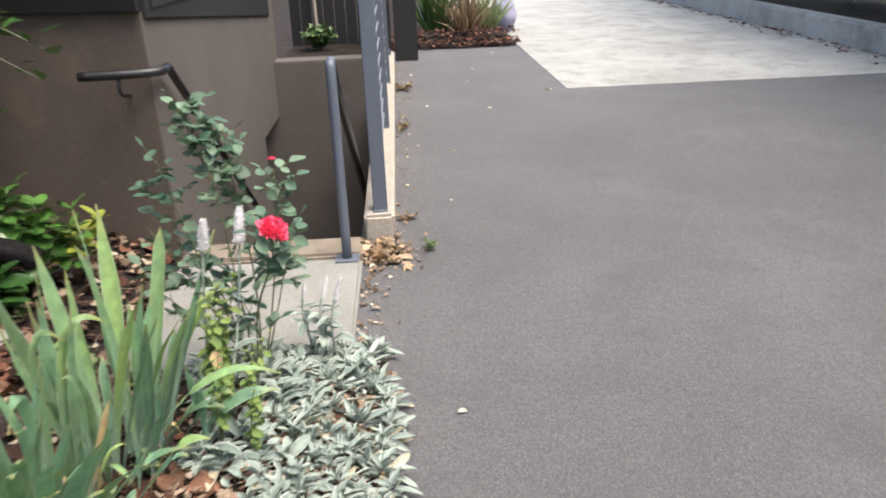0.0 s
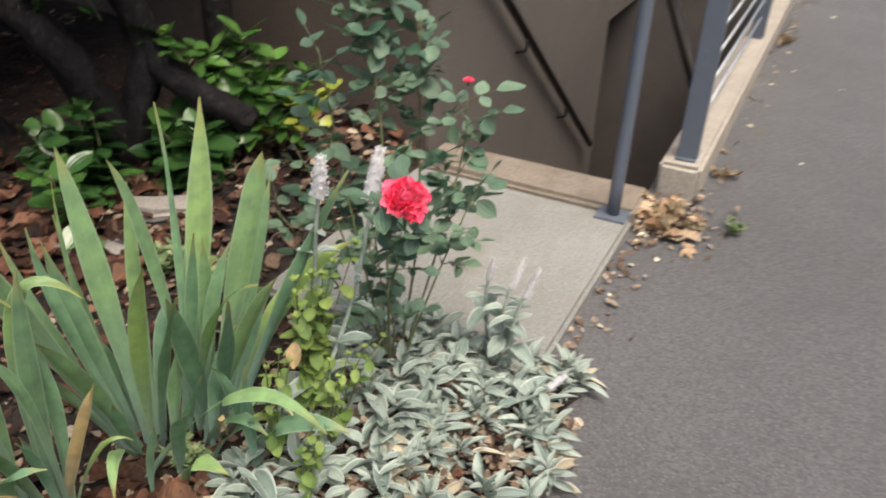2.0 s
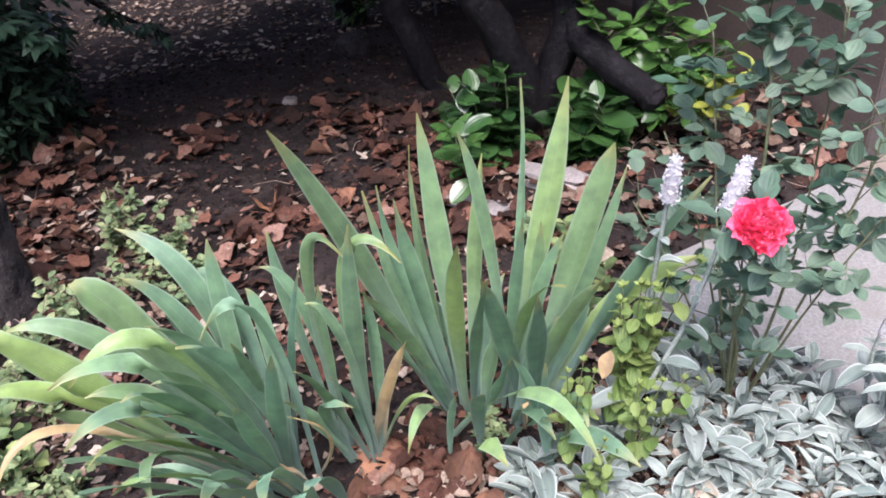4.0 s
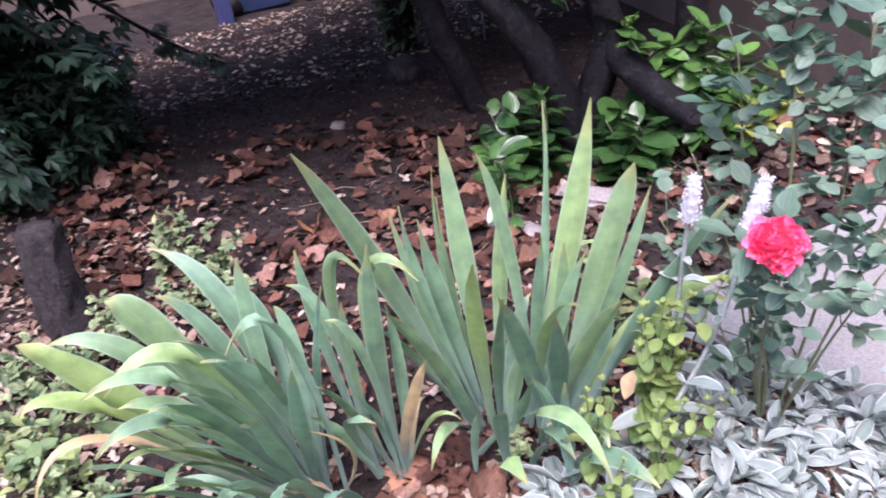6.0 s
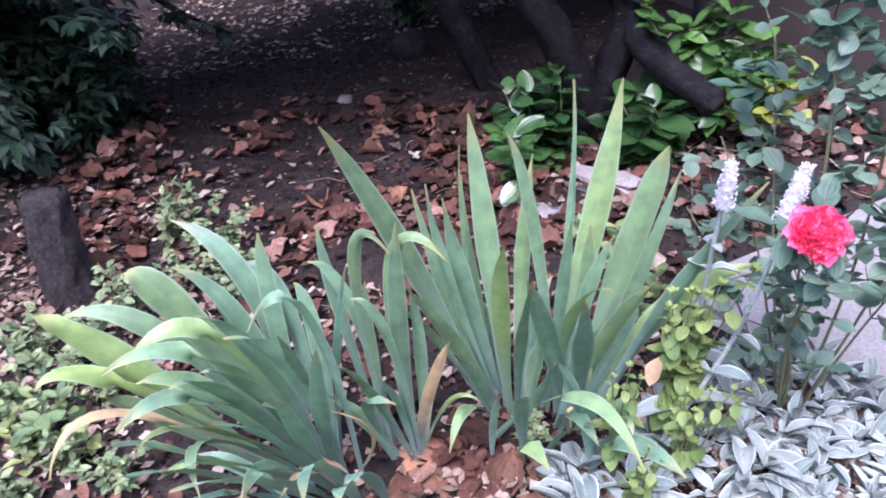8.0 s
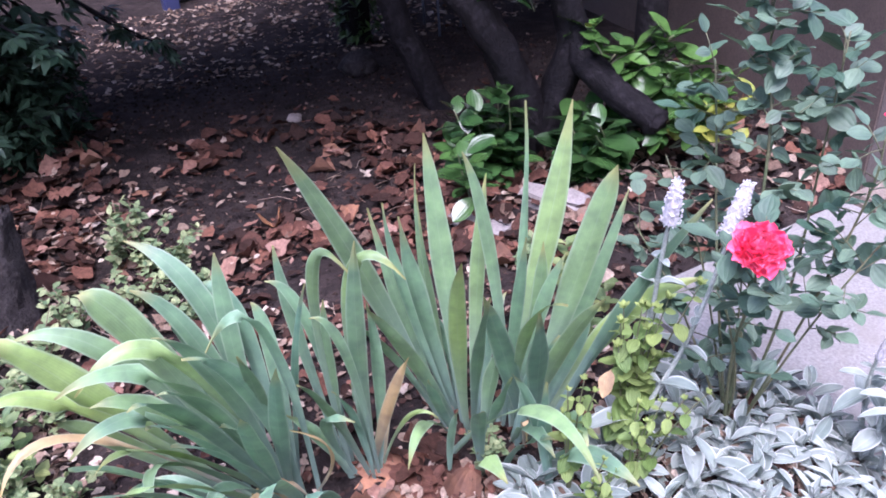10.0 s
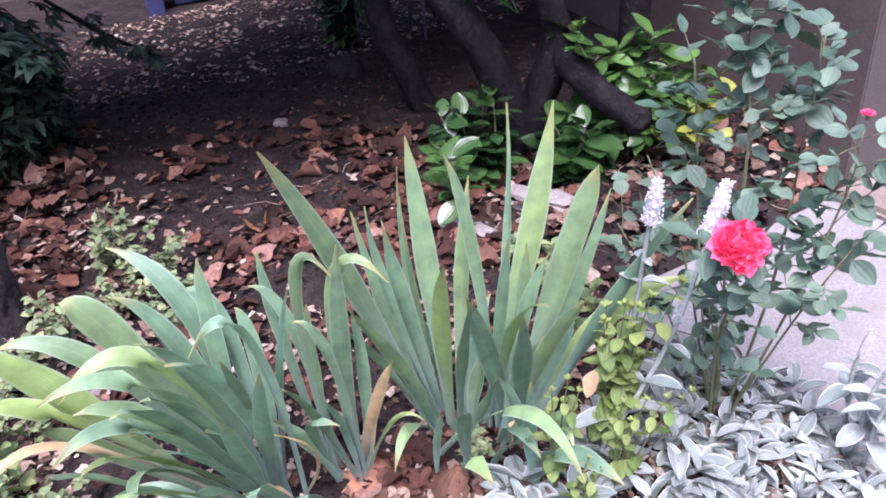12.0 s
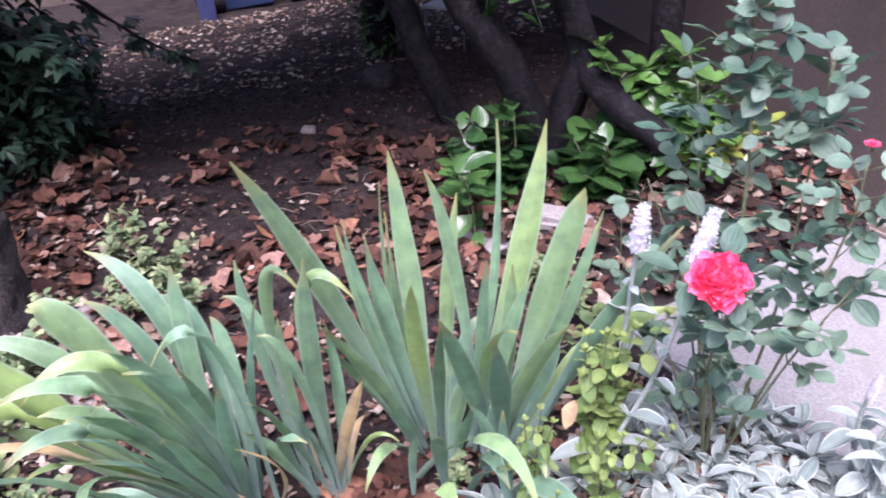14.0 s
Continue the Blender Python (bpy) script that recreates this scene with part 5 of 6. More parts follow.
def crumpled_drift(name, count, mat, label, chooser, size, seed, lift):
    """Whole dry leaves, torn and folded, lying over one another."""
    r = random.Random(seed)
    verts, faces = [], []
    while count:
        x, y = chooser(r)
        if x > -0.82 and y > -0.82:
            continue
        count -= 1
        s, w = r.uniform(*size), r.uniform(0.30, 0.46)
        m = aim((x, y, bed_height(x, y) + 0.006 + lift * r.random()), r.uniform(0, 360), r.uniform(-22, 22), r.uniform(-35, 35), s)
        k, fold, roll, ph = len(verts), r.uniform(0.0, 0.9), r.uniform(-0.9, 0.9), r.uniform(0, 50)
        for i in range(7):
            t = i / 6
            wide = w * math.sin(math.pi * min(0.97, 0.06 + 0.94 * t)) ** 0.7
            for j in range(-2, 3):
                e = j / 2 * wide * (1 + 0.5 * noise.noise(Vector((t * 5 + ph, j * 3.1, ph)))) if j else 0.0
                z = fold * abs(e) * 0.8 + roll * e * abs(e) + 0.17 * noise.noise(Vector((t * 5.5, e * 8, ph))) + roll * 0.35 * (t - 0.5) ** 2
                verts.append(m @ Vector((t - 0.45, e, z)))
        for i in range(6):
            for j in range(4):
                q = k + i * 5 + j
                faces.append((q, q + 1, q + 6, q + 5))
    return tagged(new(name, mesh_of(name, verts, faces, mat)), label, "leaf litter", kind="stuff")


crumpled_drift("leaf_litter", 700, M_LITTER, "crumpled red-brown fallen leaves heaped in loose drifts", drifts, (0.022, 0.085), 61, 0.022)


def by_wall(r):
    return r.uniform(-1.5, -0.83), r.uniform(-0.95, 0.25)


crumpled_drift("leaf_litter", 260, M_LITTER, "brown fallen leaves between the slab and the wall", by_wall, (0.02, 0.07), 63, 0.02)
crumpled_drift("leaf_litter", 300, M_CRUMB, "pale tan dry leaves between the slab and the wall", by_wall, (0.015, 0.06), 64, 0.025)
crumpled_drift("leaf_litter", 110, M_CRUMB, "pale pinkish curled dry leaves among the brown ones", drifts, (0.018, 0.05), 62, 0.02)


scatter("leaf_litter", 500, M_LITTER, "rust-brown fallen leaves drifted over the dark soil", band, (0.012, 0.052), 21, 0.028)
scatter("leaf_litter", 420, M_LITTER, "small brown leaf fragments over the whole bed", anywhere, (0.008, 0.035), 22)
scatter("leaf_litter", 900, M_LITTER, "brown leaves caught between the irises", near_front, (0.01, 0.042), 23, 0.03)
scatter("leaf_litter", 2000, M_CRUMB, "pale dry fragments among the silver leaves", near_front, (0.008, 0.034), 24, 0.012)
scatter("leaf_litter", 1800, M_CRUMB, "pale and brown fragments under the weeds", left_part, (0.01, 0.045), 25, 0.015)
scatter("leaf_litter", 2600, M_CRUMB, "pale dry bits lying under the silver leaves", lambda r: (r.uniform(-0.4, 0.13), r.uniform(-1.98, -0.86)), (0.006, 0.03), 29, 0.03)
scatter("leaf_litter", 700, M_CRUMB, "pale fragments at the edge of the driveway", lambda r: (r.uniform(-0.15, 0.125), r.uniform(-1.9, -0.85)), (0.008, 0.03), 28, 0.012)
scatter("leaf_litter", 2600, M_CRUMB, "pale dry fragments deep under the trees", far_back, (0.012, 0.05), 26, 0.012)
crumb_v, crumb_f = [], []
r_ = random.Random(71)
for _ in range(15000):
    x, y = r_.uniform(-3.4, 0.0), r_.uniform(-2.7, 0.3)
    if x > -0.82 and y > -0.84:
        continue
    s = 0.003 + 0.010 * r_.random() ** 2
    m = aim((x, y, bed_height(x, y)), r_.uniform(0, 360), r_.uniform(-60, 60), r_.uniform(-60, 60), s)
    k = len(crumb_v)
    crumb_v += [m @ Vector(q) for q in ((1, 0, 0), (-0.6, 0.8, 0), (-0.5, -0.7, 0.1), (0, 0.1, 0.8), (0, 0, -0.6))]
    crumb_f += [(k, k + 1, k + 3), (k + 1, k + 2, k + 3), (k + 2, k, k + 3), (k, k + 4, k + 1), (k + 1, k + 4, k + 2), (k + 2, k + 4, k)]
tagged(new("soil_crumbs", mesh_of("soil_crumbs", crumb_v, crumb_f, M_CLOD, smooth=False)), "small dark clods and crumbs loose on the bed's soil", "soil", kind="stuff")
scatter("leaf_litter", 350, M_LITTER, "brown litter below the house wall", lambda r: (r.uniform(-2.2, -0.83), r.uniform(-0.5, 0.5)), (0.01, 0.04), 27)
r_ = random.Random(5)
ev, ef = [], []
for _ in range(520):
    k_ = r_.random()
    if k_ < 0.45:
        x, y = abs(r_.gauss(0.03, 0.11)) + 0.005, r_.gauss(0.17, 0.11)
    elif k_ < 0.75:
        x, y = 0.155 + abs(r_.gauss(0, 0.05)), r_.uniform(0.4, 5.8)
    else:
        x, y = 0.005 + abs(r_.gauss(0, 0.05)), r_.uniform(-0.8, 0.1)
    if y > 0.35:
        x = max(x, 0.15)
    s = r_.uniform(0.006, 0.035)
    m = aim((x, y, ROAD_Z + 0.004 + 0.02 * r_.random() * (k_ < 0.45)), r_.uniform(0, 360), r_.uniform(-15, 25), r_.uniform(-30, 30), s)
    k = len(ev)
    cu = r_.uniform(0, 0.35)
    ev += [m @ Vector(q) for q in ((0, 0, 0), (0.4, 0.35, cu), (0.8, 0.2, cu * 0.5), (1, 0, cu), (0.7, -0.3, cu), (0.3, -0.25, cu * 0.4), (0.5, 0, 0))]
    ef += [(k + i, k + (i + 1) % 6, k + 6) for i in range(6)]
tagged(new("edge_debris", mesh_of("edge_debris", ev, ef, M_CRUMB)), "dry leaf debris gathered along slab and kerb", "leaf litter", kind="stuff")
# single large fallen leaves
def crumpled(name, length, width, seed):
    """A dry leaf folded along its rib with a torn, rolled rim."""
    r = random.Random(seed)
    me = leaf_mesh(name, M_DRYLEAF, length, width, r.uniform(0.3, 0.9), r.uniform(-0.2, 0.3), 0.55, 9, 3, 0.0, 0.85)
    for v in me.vertices:
        q = v.co
        edge = abs(q.y) / (width / 2)
        q.y *= 1 + 0.45 * edge * noise.noise(Vector((q.x * 70, seed * 3.1, 1 if q.y > 0 else 5)))
        q.z += width * 0.35 * noise.noise(Vector((q.x * 34, q.y * 34, seed * 2.7))) * (0.3 + edge)
        q.x -= length * 0.45
    return me


dry_shapes = [crumpled("fallen_leaf", l, w, 40 + k) for k, (l, w) in enumerate(((0.12, 0.085), (0.10, 0.07), (0.11, 0.06)))]
dry_shapes += [lobed_mesh("fallen_leaf", M_DRYLEAF, r, 5, c, k) for k, (r, c) in enumerate(((0.085, 0.35), (0.07, 0.5), (0.095, 0.25), (0.075, 0.6)))]


def fallen(x, y, scale, colour, z=None, label="curled rust-brown fallen leaf on the soil"):
    base = bed_height(x, y) if z is None else z
    ob = place("fallen_leaf", rnd.choice(dry_shapes), None, aim((x, y, base + 0.008), rnd.uniform(0, 360), rnd.uniform(-15, 15), rnd.uniform(-25, 25), scale), colour)
    return tagged(ob, label, "leaf", "fallen leaves on the bed")


RUST = ((0.12, 0.06, 0.045), (0.30, 0.145, 0.095))
fallen(-1.587, -1.482, 0.85, (0.36, 0.17, 0.085), label="bright orange-brown curled fallen leaf")
for x, y in ((-2.35, -1.8), (-2.28, -1.9), (-1.95, -1.75), (-2.42, -1.95), (-2.1, -1.98), (-1.3, -1.12), (-1.42, -1.0), (-1.55, -1.08), (-1.72, -1.0), (-1.85, -0.95), (-1.65, -0.92), (-1.9, -0.82), (-1.38, -1.2), (-1.28, -1.3), (-1.2, -1.18), (-1.35, -1.36), (-1.48, -1.28), (-1.12, -1.02), (-1.02, -1.1), (-1.08, -0.95), (-1.75, -2.0), (-1.9, -2.15), (-1.6, -1.95), (-2.0, -1.1), (-1.85, -1.2), (-2.15, -1.0), (-1.6, -0.85), (-1.75, -0.85)):
    fallen(x + rnd.uniform(-0.04, 0.04), y + rnd.uniform(-0.04, 0.04), rnd.uniform(0.5, 0.95), tone(*RUST, rnd.random()))
for x, y in ((-0.50, -1.60), (-0.44, -1.66), (-0.52, -1.52), (-0.40, -1.55), (-0.46, -1.72), (-0.38, -1.48), (-0.55, -1.68), (-0.36, -1.62), (-0.3, -1.7), (-0.42, -1.80), (-0.32, -1.55)):
    fallen(x, y, rnd.uniform(0.6, 1.15), tone(*RUST, rnd.random()), label="brown fallen leaf between the irises")
fallen(0.015, -1.195, 0.8, (0.55, 0.22, 0.08), label="orange fallen leaf on the silver foliage")
fallen(0.13, -1.0, 0.55, (0.52, 0.36, 0.27), label="pale pinkish fallen leaf at the driveway's edge")
fallen(0.12, -1.42, 0.6, (0.55, 0.42, 0.26), label="pale yellow fallen leaf at the driveway's edge")

# stones, board, scrap
bm = bmesh.new()
block(bm, (-0.12, -0.045, 0.0), (0.12, 0.045, 0.045), 0.014)
bmesh.ops.subdivide_edges(bm, edges=bm.edges[:], cuts=2, use_grid_fill=True)
for v in bm.verts:
    v.co += Vector((1, 1, 0.8)) * 0.02 * noise.noise(v.co * 11)
ob = part("stone_block", bm, M_STONE, None)
ob.matrix_basis = pose(-1.20, -0.72, 0.075, 4, 0, 37)
tagged(ob, "broken pale concrete block lying in the leaves", "stone")
bm = bmesh.new()
block(bm, (-0.10, -0.05, 0.0), (0.10, 0.05, 0.03), 0.012, 0.005)
ob = part("stone_block", bm, M_STONE, None)
ob.matrix_basis = pose(-1.22, -0.98, 0.075, 0, 3, 20)
tagged(ob, "flat pale stone half covered by leaves", "stone")


def stone(x, y, s, mat, label, flat=0.6):
    bm = bmesh.new()
    bmesh.ops.create_icosphere(bm, subdivisions=2, radius=s)
    for v in bm.verts:
        v.co *= 1 + 0.35 * noise.noise(v.co * (1.4 / s) + Vector((x * 7, y * 5, 0)))
        v.co.z *= flat
    ob = part("stone", bm, mat, None, smooth=True)
    ob.location = (x, y, bed_height(x, y) + s * flat * 0.35)
    tagged(ob, label, "stone")


stone(-2.345, -1.116, 0.032, M_GREYSTONE, "small grey pebble on the dark soil")
stone(-2.80, -0.62, 0.09, M_STUMP, "dark brown-grey boulder between the trunks", 0.9)
stone(-1.45, -2.02, 0.035, M_GREYSTONE, "small grey stone among the weeds")
stone(-1.08, -2.05, 0.03, M_GREYSTONE, "small grey stone among the weeds")
bm = bmesh.new()
block(bm, (-0.008, -0.006, 0.0), (0.008, 0.006, 0.008), 0.002, 0.002)
ob = part("plastic_scrap", bm, M_SCRAP, None)
ob.location = (-0.40, -1.586, bed_height(-0.40, -1.586) + 0.002)
tagged(ob, "tiny bright blue plastic scrap on the soil", "litter")

# dry twig standing behind the irises, straws on the litter
twig = empty("dry_twig", (-1.50, -1.80, 0.08), "pale dry branching stalk standing in the bed", "twig")
pipe("stalk", [(0, 0, 0), (-0.03, -0.05, 0.08), (-0.06, -0.09, 0.15), (-0.06, -0.09, 0.24)], 0.003, 0.0015, M_CRUMB, twig, 5)
pipe("stalk", [(-0.05, -0.08, 0.13), (-0.09, -0.12, 0.17), (-0.10, -0.14, 0.21)], 0.002, 0.0012, M_CRUMB, twig, 5)
straw_v, straw_f = [], []
for _ in range(260):
    cx, cy = rnd.choice(((-1.5, -2.3), (-1.3, -2.2), (-1.6, -1.2), (-0.45, -0.75), (-0.9, -0.5), (-1.2, -0.2), (0.0, -1.1)))
    x, y = rnd.gauss(cx, 0.22), rnd.gauss(cy, 0.2)
    if (x > -0.82 and y > -0.86) or x > 0.1:
        continue
    a, ln = rnd.uniform(0, 6.28), rnd.uniform(0.04, 0.16)
    z = bed_height(x, y) + 0.012
    v, f = tube([(x, y, z), (x + ln * 0.5 * math.cos(a), y + ln * 0.5 * math.sin(a), z + 0.01 * rnd.random()), (x + ln * math.cos(a + 0.2), y + ln * math.sin(a + 0.2), z)], [0.0012, 0.0012, 0.0008], 4)
    k = len(straw_v)
    straw_v += v
    straw_f += [tuple(i + k for i in q) for q in f]
tagged(new("straw", mesh_of("straw", straw_v, straw_f, M_CRUMB)), "pale dry stalks strewn over the bed", "straw", kind="stuff")


# ---- weeds and small herbs ----
def weed(x, y, height, spread, leaves, size, mat, label, seed, category="weed"):
    """Thin stems with many small leaves, feathery outline."""
    r = random.Random(seed)
    g = empty("weed", (x, y, bed_height(x, y)), label, category, "weeds in the bed")
    sv, sf, lv, lf = [], [], [], []
    for s in range(max(5, leaves // 16)):
        a = r.uniform(0, 6.28)
        tip = Vector((math.cos(a) * spread * r.uniform(0.3, 1), math.sin(a) * spread * r.uniform(0.3, 1), height * r.uniform(0.5, 1)))
        pts = [Vector((0, 0, 0)), tip * 0.5 + Vector((0, 0, height * 0.12)), tip]
        v, f = tube(pts, [0.002, 0.0015, 0.0008], 4)
        k = len(sv)
        sv += v
        sf += [tuple(i + k for i in q) for q in f]
        for i in range(26):
            t = r.uniform(0.15, 1)
            p = pts[0].lerp(pts[1], t * 2) if t < 0.5 else pts[1].lerp(pts[2], t * 2 - 1)
            m = aim(p, r.uniform(0, 360), r.uniform(-20, 50), r.uniform(-40, 40), size * r.uniform(0.5, 1.15))
            k = len(lv)
            lv += [m @ Vector(q) for q in ((0, 0, 0), (0.4, 0.3, 0.05), (0.75, 0.22, 0.03), (1, 0, -0.05), (0.75, -0.22, 0.03), (0.4, -0.3, 0.05))]
            lf += [(k, k + 1, k + 2, k + 3), (k, k + 3, k + 4, k + 5)]
    tagged(place("stem", mesh_of("stem", sv, sf, M_TWIG), g), kind="stuff")
    tagged(place("foliage", mesh_of("foliage", lv, lf, mat, smooth=False), g), kind="stuff")


WEEDL = "loose pale green weed with small leaves"
for i, (x, y, h, s, n, z) in enumerate((
        (-1.60, -1.92, 0.20, 0.10, 90, 0.032), (-1.52, -1.86, 0.21, 0.11, 110, 0.032), (-1.44, -1.80, 0.18, 0.11, 110, 0.030), (-1.33, -1.78, 0.15, 0.11, 90, 0.028), (-1.38, -1.90, 0.15, 0.10, 100, 0.026), (-1.25, -1.82, 0.13, 0.10, 80, 0.026),
        (-1.33, -2.06, 0.16, 0.09, 90, 0.028), (-1.22, -2.17, 0.16, 0.10, 100, 0.030), (-1.24, -2.29, 0.18, 0.11, 110, 0.034), (-1.12, -2.24, 0.16, 0.10, 110, 0.030), (-1.12, -2.33, 0.15, 0.11, 110, 0.034), (-1.02, -2.17, 0.14, 0.09, 90, 0.028), (-0.98, -2.34, 0.12, 0.09, 80, 0.030),
        (-0.88, -2.25, 0.12, 0.09, 90, 0.028), (-0.78, -2.17, 0.11, 0.08, 80, 0.026), (-0.83, -2.32, 0.11, 0.09, 80, 0.028), (-1.40, -2.40, 0.18, 0.11, 110, 0.036), (-0.70, -2.35, 0.12, 0.1, 80, 0.026), (-0.60, -2.52, 0.12, 0.1, 80, 0.026), (-0.95, -1.0, 0.10, 0.08, 50, 0.03), (-0.82, -0.95, 0.10, 0.08, 50, 0.03), (-0.46, -1.46, 0.07, 0.05, 40, 0.02))):
    weed(x, y, h, s, n, z, M_WEED, WEEDL, 100 + i)
broad = [leaf_mesh("leaf", M_MINT, 0.038, 0.024, 0.2, 0.15, 0.7, 6, 2, 0.04)]
for x, y in ((-0.999, -2.28), (-0.973, -2.238), (-0.997, -2.335), (-0.923, -2.274), (-0.86, -2.21), (-0.91, -2.33), (-0.78, -1.02), (-0.68, -0.98), (-0.90, -0.92), (-0.62, -1.08)):
    g = empty("weed", (x, y, bed_height(x, y)), "small broad-leaved green weed", "weed", "weeds in the bed")
    for i in range(9):
        place("leaf", broad[0], g, aim((0, 0, 0.02 + 0.012 * i), i * 137, rnd.uniform(5, 50), rnd.uniform(-20, 20), rnd.uniform(0.8, 1.3)), tone((0.12, 0.21, 0.09), (0.33, 0.38, 0.14), rnd.random()))

# tuft and leaves at the kerb's foot, grass by the planter
for i, (x, y, h, s, n, z, mt, lb) in enumerate((
        (0.12, 0.14, 0.06, 0.12, 120, 0.030, M_GRASS, "dry leaves and grass caught at the kerb's foot"), (0.05, 0.22, 0.05, 0.09, 90, 0.03, M_GRASS, "dry leaves and grass caught at the kerb's foot"),
        (0.30, 0.20, 0.06, 0.05, 60, 0.020, M_WEED, "small bright green tuft growing from the asphalt"), (0.20, 0.62, 0.03, 0.06, 50, 0.02, M_GRASS, "dry debris along the kerb"), (0.19, 2.6, 0.04, 0.12, 60, 0.03, M_GRASS, "dry debris along the kerb"), (0.24, 4.2, 0.05, 0.2, 90, 0.04, M_GRASS, "dry debris along the kerb"))):
    weed(x, y, h, s, n, z, mt, lb, 300 + i, "tuft")
    bpy.data.objects[[o.name for o in scene.objects if o.name.startswith("weed")][-1]].location.z = ROAD_Z
weed(-0.5, 4.2, 0.22, 0.22, 300, 0.06, M_CROWN, "low green shrub in the planter", 320, "shrub")
bpy.data.objects[[o.name for o in scene.objects if o.name.startswith("weed")][-1]].location.z = 0.36


def fresh(x, y, z, label, category, size, n, leaf, mat, seed):
    r = random.Random(seed)
    g = empty("far_plant", (x, y, z), label, category)
    lv, lf = [], []
    for _ in range(n):
        a, rr = r.uniform(0, 6.28), r.uniform(0, size[0])
        h = r.uniform(0.3, 1) * size[1]
        m = aim((math.cos(a) * rr * 0.4, math.sin(a) * rr * 0.4, 0), math.degrees(a), math.degrees(math.atan2(h, rr + 0.02)), r.uniform(-60, 60), 1)
        ln = math.hypot(h, rr)
        k = len(lv)
        lv += [m @ Vector(q) for q in ((0, leaf, 0), (ln * 0.5, leaf, 0.02), (ln, 0, -ln * 0.1), (ln * 0.5, -leaf, 0.02), (0, -leaf, 0))]
        lf += [(k, k + 1, k + 2, k + 3, k + 4)]
    place("foliage", mesh_of("foliage", lv, lf, mat, smooth=False), g)


far_bed = grid_sheet("ground_far_bed", -0.02, 1.75, 6.85, 12, 24, 40, lambda x, y: -0.04 + 0.14 * min(1, (y - 6.85) / 0.35) * min(1, max(0, (1.75 - x) / 0.3)) + 0.03 * noise.noise(Vector((x * 5, y * 5, 0))), M_SOIL)
tagged(far_bed, "mound of dry reddish leaf mulch beside the apron", "soil", kind="structure")
fresh(1.1, 7.6, 0.08, "tall grassy plant with arching leaves", "grass", (0.45, 0.7), 160, 0.012, M_GRASS, 1)
fresh(0.7, 7.7, 0.08, "dark green upright shrub", "shrub", (0.3, 0.8), 120, 0.02, M_CROWN, 2)
fresh(1.4, 7.9, 0.08, "grassy green plant beside the apron", "grass", (0.35, 0.6), 140, 0.012, M_WEED, 3)
r_ = random.Random(77)
mv, mf = [], []
for _ in range(700):
    x, y = r_.uniform(0.0, 1.7), 6.8 + abs(r_.gauss(0, 0.3))
    m = aim((x, y, 0.02 + 0.12 * min(1, max(0, (y - 6.85) / 0.35))), r_.uniform(0, 360), r_.uniform(-20, 30), r_.uniform(-30, 30), r_.uniform(0.03, 0.09))
    k = len(mv)
    mv += [m @ Vector(q) for q in ((0, 0, 0), (0.5, 0.3, 0.1), (1, 0, 0), (0.5, -0.3, 0.05))]
    mf += [(k, k + 1, k + 2, k + 3)]
for _ in range(500):
    x, y = 5.18 - abs(r_.gauss(0, 0.12)), r_.uniform(2, 14)
    m = aim((x, y, -0.02), r_.uniform(0, 360), r_.uniform(-15, 15), r_.uniform(-20, 20), r_.uniform(0.03, 0.09))
    k = len(mv)
    mv += [m @ Vector(q) for q in ((0, 0, 0), (0.5, 0.3, 0.1), (1, 0, 0), (0.5, -0.3, 0.05))]
    mf += [(k, k + 1, k + 2, k + 3)]
tagged(new("leaf_mulch", mesh_of("leaf_mulch", mv, mf, M_LITTER, smooth=False)), "reddish-brown dry leaves along walls and beds", "leaf litter", kind="stuff")

# small leaves and chips on the driveway
chip = leaf_mesh("driveway_leaf", M_DRYLEAF, 0.026, 0.018, 0.3, 0.1, 0.7, 4, 1)
for i, (x, y, s) in enumerate(((0.328, -1.114, 1.1), (0.12, -0.10, 1.0), (0.07, -0.16, 0.8), (0.34, 5.0, 2.2), (0.4, 3.4, 1.4), (0.95, 5.2, 1.6), (0.85, 4.5, 1.6), (0.55, 1.9, 1.0), (0.45, 0.9, 0.8), (0.2, 1.2, 1.2), (0.22, 1.8, 1.2), (0.25, 2.4, 1.4), (0.23, 3.0, 1.4), (0.3, 2.1, 0.9), (0.9, 3.2, 1.5), (1.3, 6.3, 2), (1.55, 3.85, 2.2), (0.06, 0.0, 1.6), (0.10, 0.10, 1.8), (0.03, 0.03, 1.4), (0.05, -0.35, 0.7), (0.08, -0.5, 0.7))):
    ob = place("driveway_leaf", chip, None, aim((x, y, ROAD_Z + 0.006), i * 77, 4, 6, s), tone((0.55, 0.45, 0.34), (0.74, 0.70, 0.62), rnd.random()))
    tagged(ob, "pale dry leaf chip lying on the asphalt", "leaf", "leaf chips on the driveway")

for _ in range(34):
    x, y = min(0.19, abs(rnd.gauss(0.05, 0.08)) + 0.01), rnd.gauss(0.15, 0.08)
    ob = place("driveway_leaf", rnd.choice(dry_shapes), None, aim((x, y, ROAD_Z + 0.012 + 0.03 * rnd.random()), rnd.uniform(0, 360), rnd.uniform(-15, 25), rnd.uniform(-25, 25), rnd.uniform(0.3, 0.62)), tone((0.30, 0.17, 0.11), (0.60, 0.47, 0.38), rnd.random()))
    tagged(ob, "pale pinkish-brown dry leaf heaped at the kerb's foot", "leaf", "leaves heaped at the kerb")

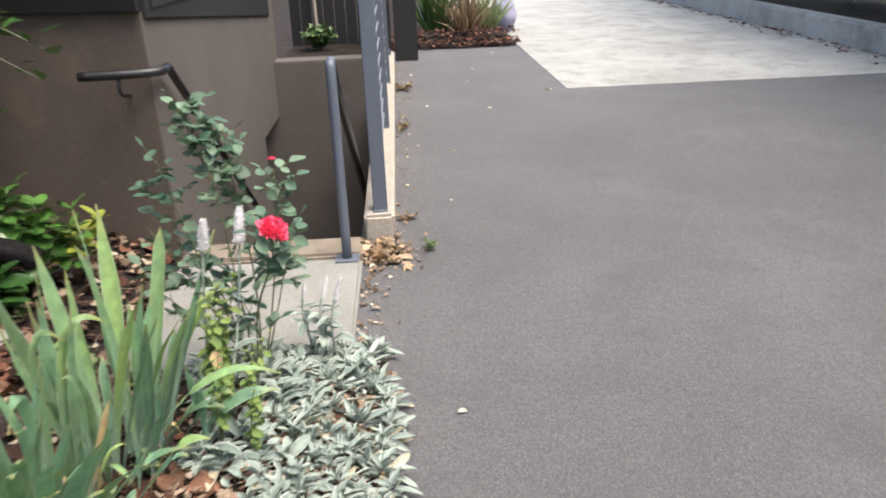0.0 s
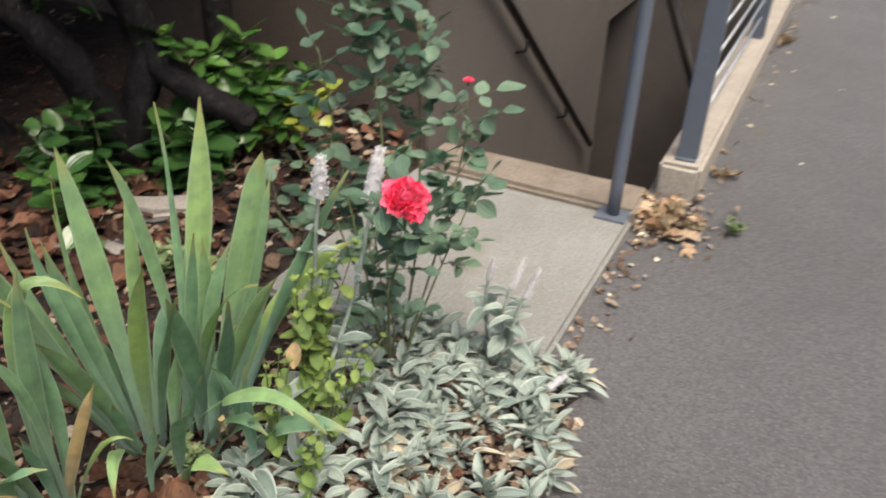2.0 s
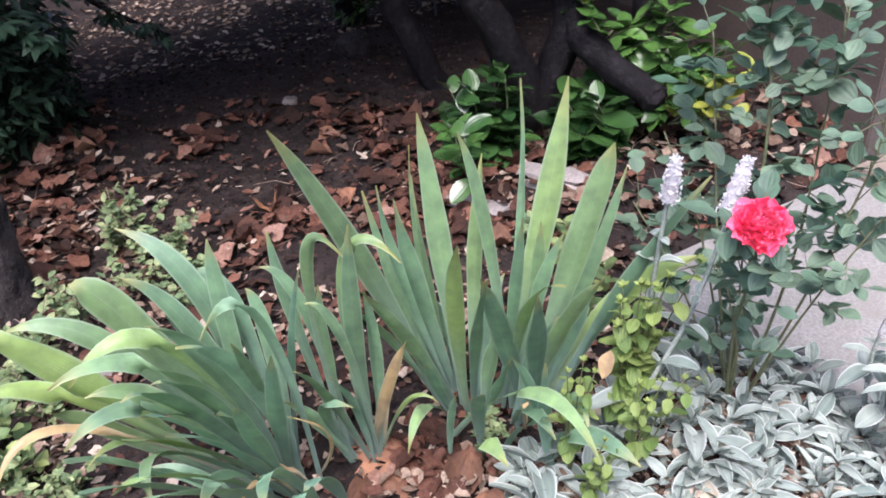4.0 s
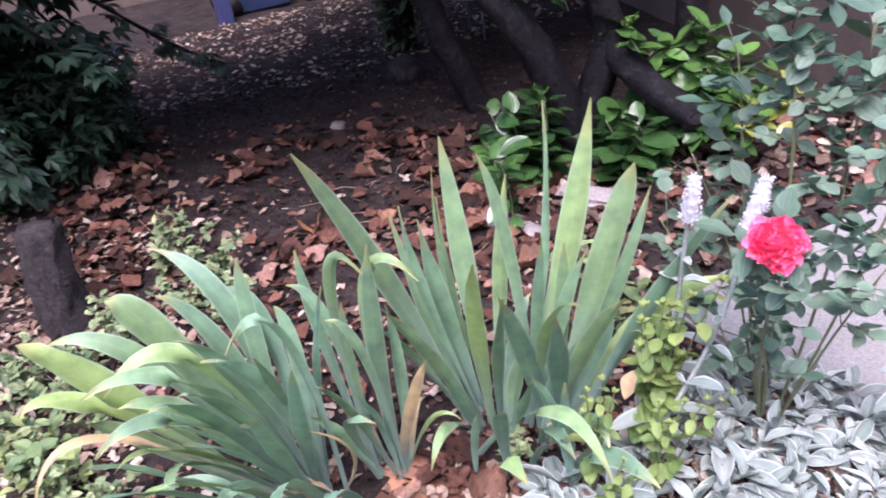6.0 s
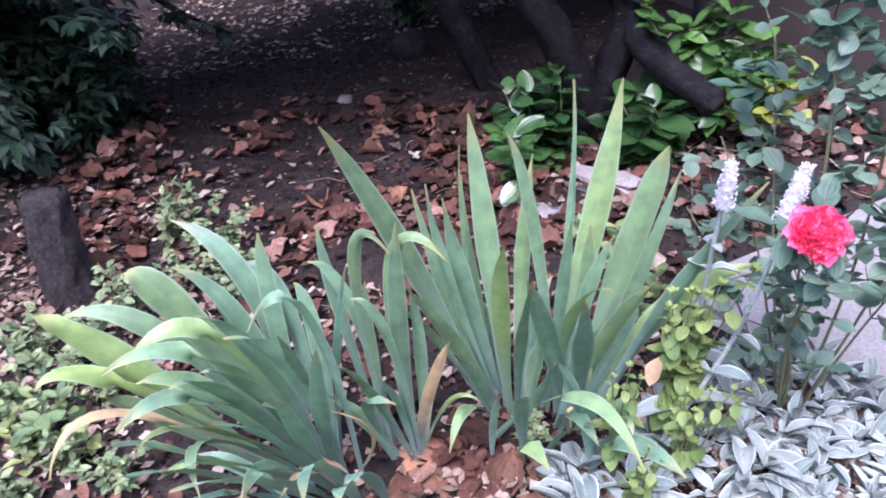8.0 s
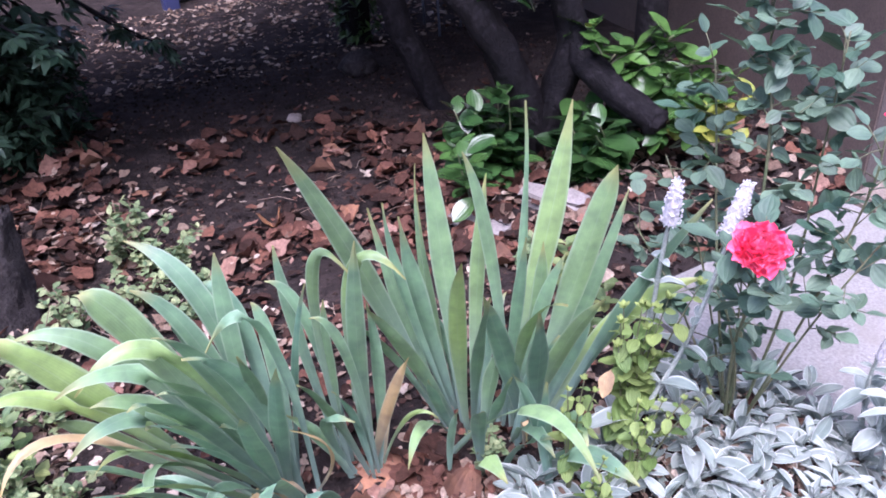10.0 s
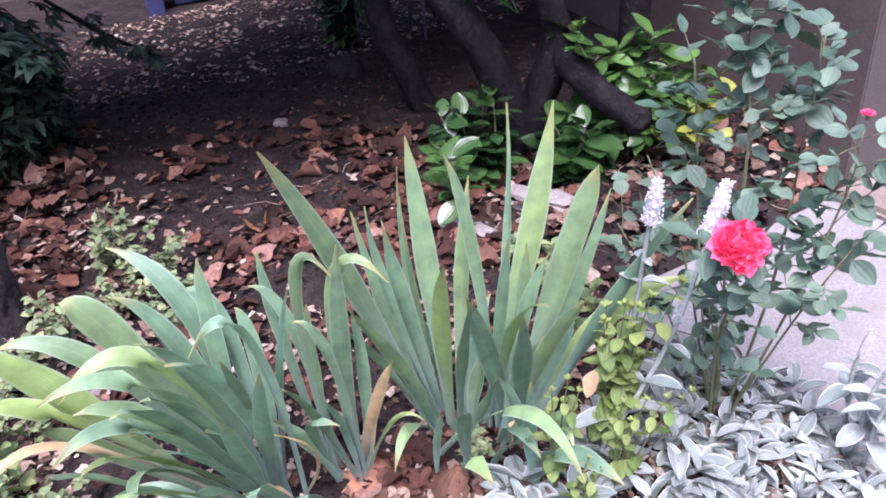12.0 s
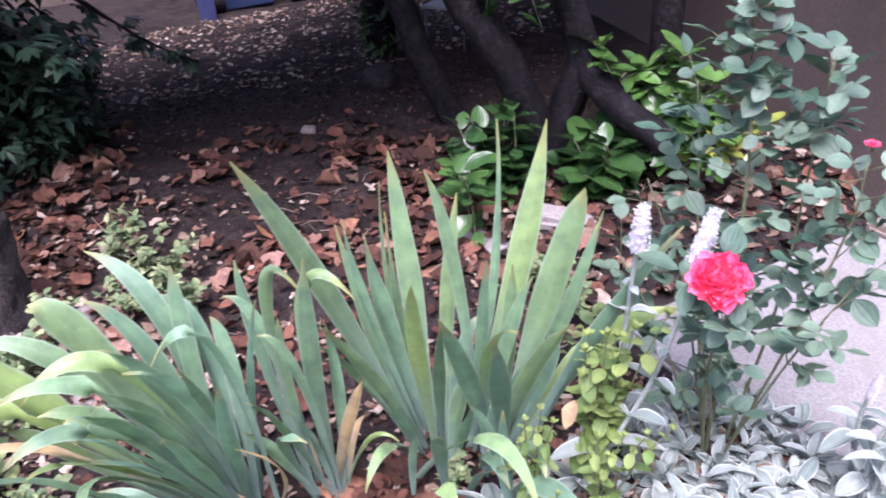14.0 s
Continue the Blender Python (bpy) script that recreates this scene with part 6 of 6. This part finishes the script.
# ---- far things under the trees ----
def bin_box(x, y, w, h, mat, label):
    g = empty("wheeled_bin", (x, y, bed_height(x, y)), label, "bin")
    bm = bmesh.new()
    block(bm, (-w / 2, -w / 2, 0.02), (w / 2, w / 2, h), 0.02)
    for v in bm.verts:
        k = 0.85 + 0.15 * v.co.z / h
        v.co.x *= k
        v.co.y *= k
    part("body", bm, mat, g)
    bm = bmesh.new()
    block(bm, (-w / 2 - 0.02, -w / 2 - 0.02, h), (w / 2 + 0.02, w / 2 + 0.02, h + 0.05), 0.015)
    part("lid", bm, mat, g)
    for s in (-1, 1):
        pipe("wheel", [(-0.03 + s * w * 0.4, -w / 2, 0.08), (0.03 + s * w * 0.4, -w / 2, 0.08)], 0.08, 0.08, M_SIDING, g, 12, curved=False)


bin_box(-5.9, -0.52, 0.50, 0.95, M_BLUE, "dark blue wheeled bin in the shade")
bin_box(-5.9, 0.12, 0.50, 0.95, M_BLUE, "dark blue wheeled bin in the shade")
bm = bmesh.new()
block(bm, (-0.055, -0.055, -0.1), (0.055, 0.055, 1.2), 0.01)
ob = part("blue_post", bm, M_BLUEPOST, None)
ob.location = (-5.55, -0.86, bed_height(-5.55, -0.86))
tagged(ob, "slim muted blue post beside the bins", "post")


def garden_chair(x, y, turn):
    g = empty("garden_chair", (x, y, bed_height(x, y)), "pale grey garden chair with thin metal legs in the shade", "chair")
    g.rotation_euler.z = radians(turn)
    bm = bmesh.new()
    block(bm, (-0.24, -0.24, 0.40), (0.24, 0.24, 0.43), 0.01)
    part("seat", bm, M_WHITE, g)
    bm = bmesh.new()
    block(bm, (-0.24, 0.22, 0.46), (0.24, 0.25, 0.85), 0.01)
    part("backrest", bm, M_WHITE, g)
    for sx in (-1, 1):
        for sy in (-1, 1):
            pipe("leg", [(0.21 * sx, 0.21 * sy, 0.0), (0.21 * sx, 0.21 * sy, 0.41)], 0.012, 0.012, M_STEEL, g, 6, curved=False)
    return g


g_ = garden_chair(-3.25, 0.02, 30)
g_.scale = (0.55, 0.55, 0.55)
# soft lavender sack standing at the edge of the apron
bm = bmesh.new()
bmesh.ops.create_icosphere(bm, subdivisions=3, radius=0.16)
for v in bm.verts:
    v.co.z = v.co.z * 1.5 + 0.22
    v.co *= 1 + 0.22 * noise.noise(v.co * 7)
    v.co.z = max(v.co.z, 0.0)
ob = part("sack", bm, M_SACK, None, smooth=True)
ob.location = (1.72, 8.3, -0.028)
tagged(ob, "crumpled lavender-grey sack standing beside the planting", "sack")
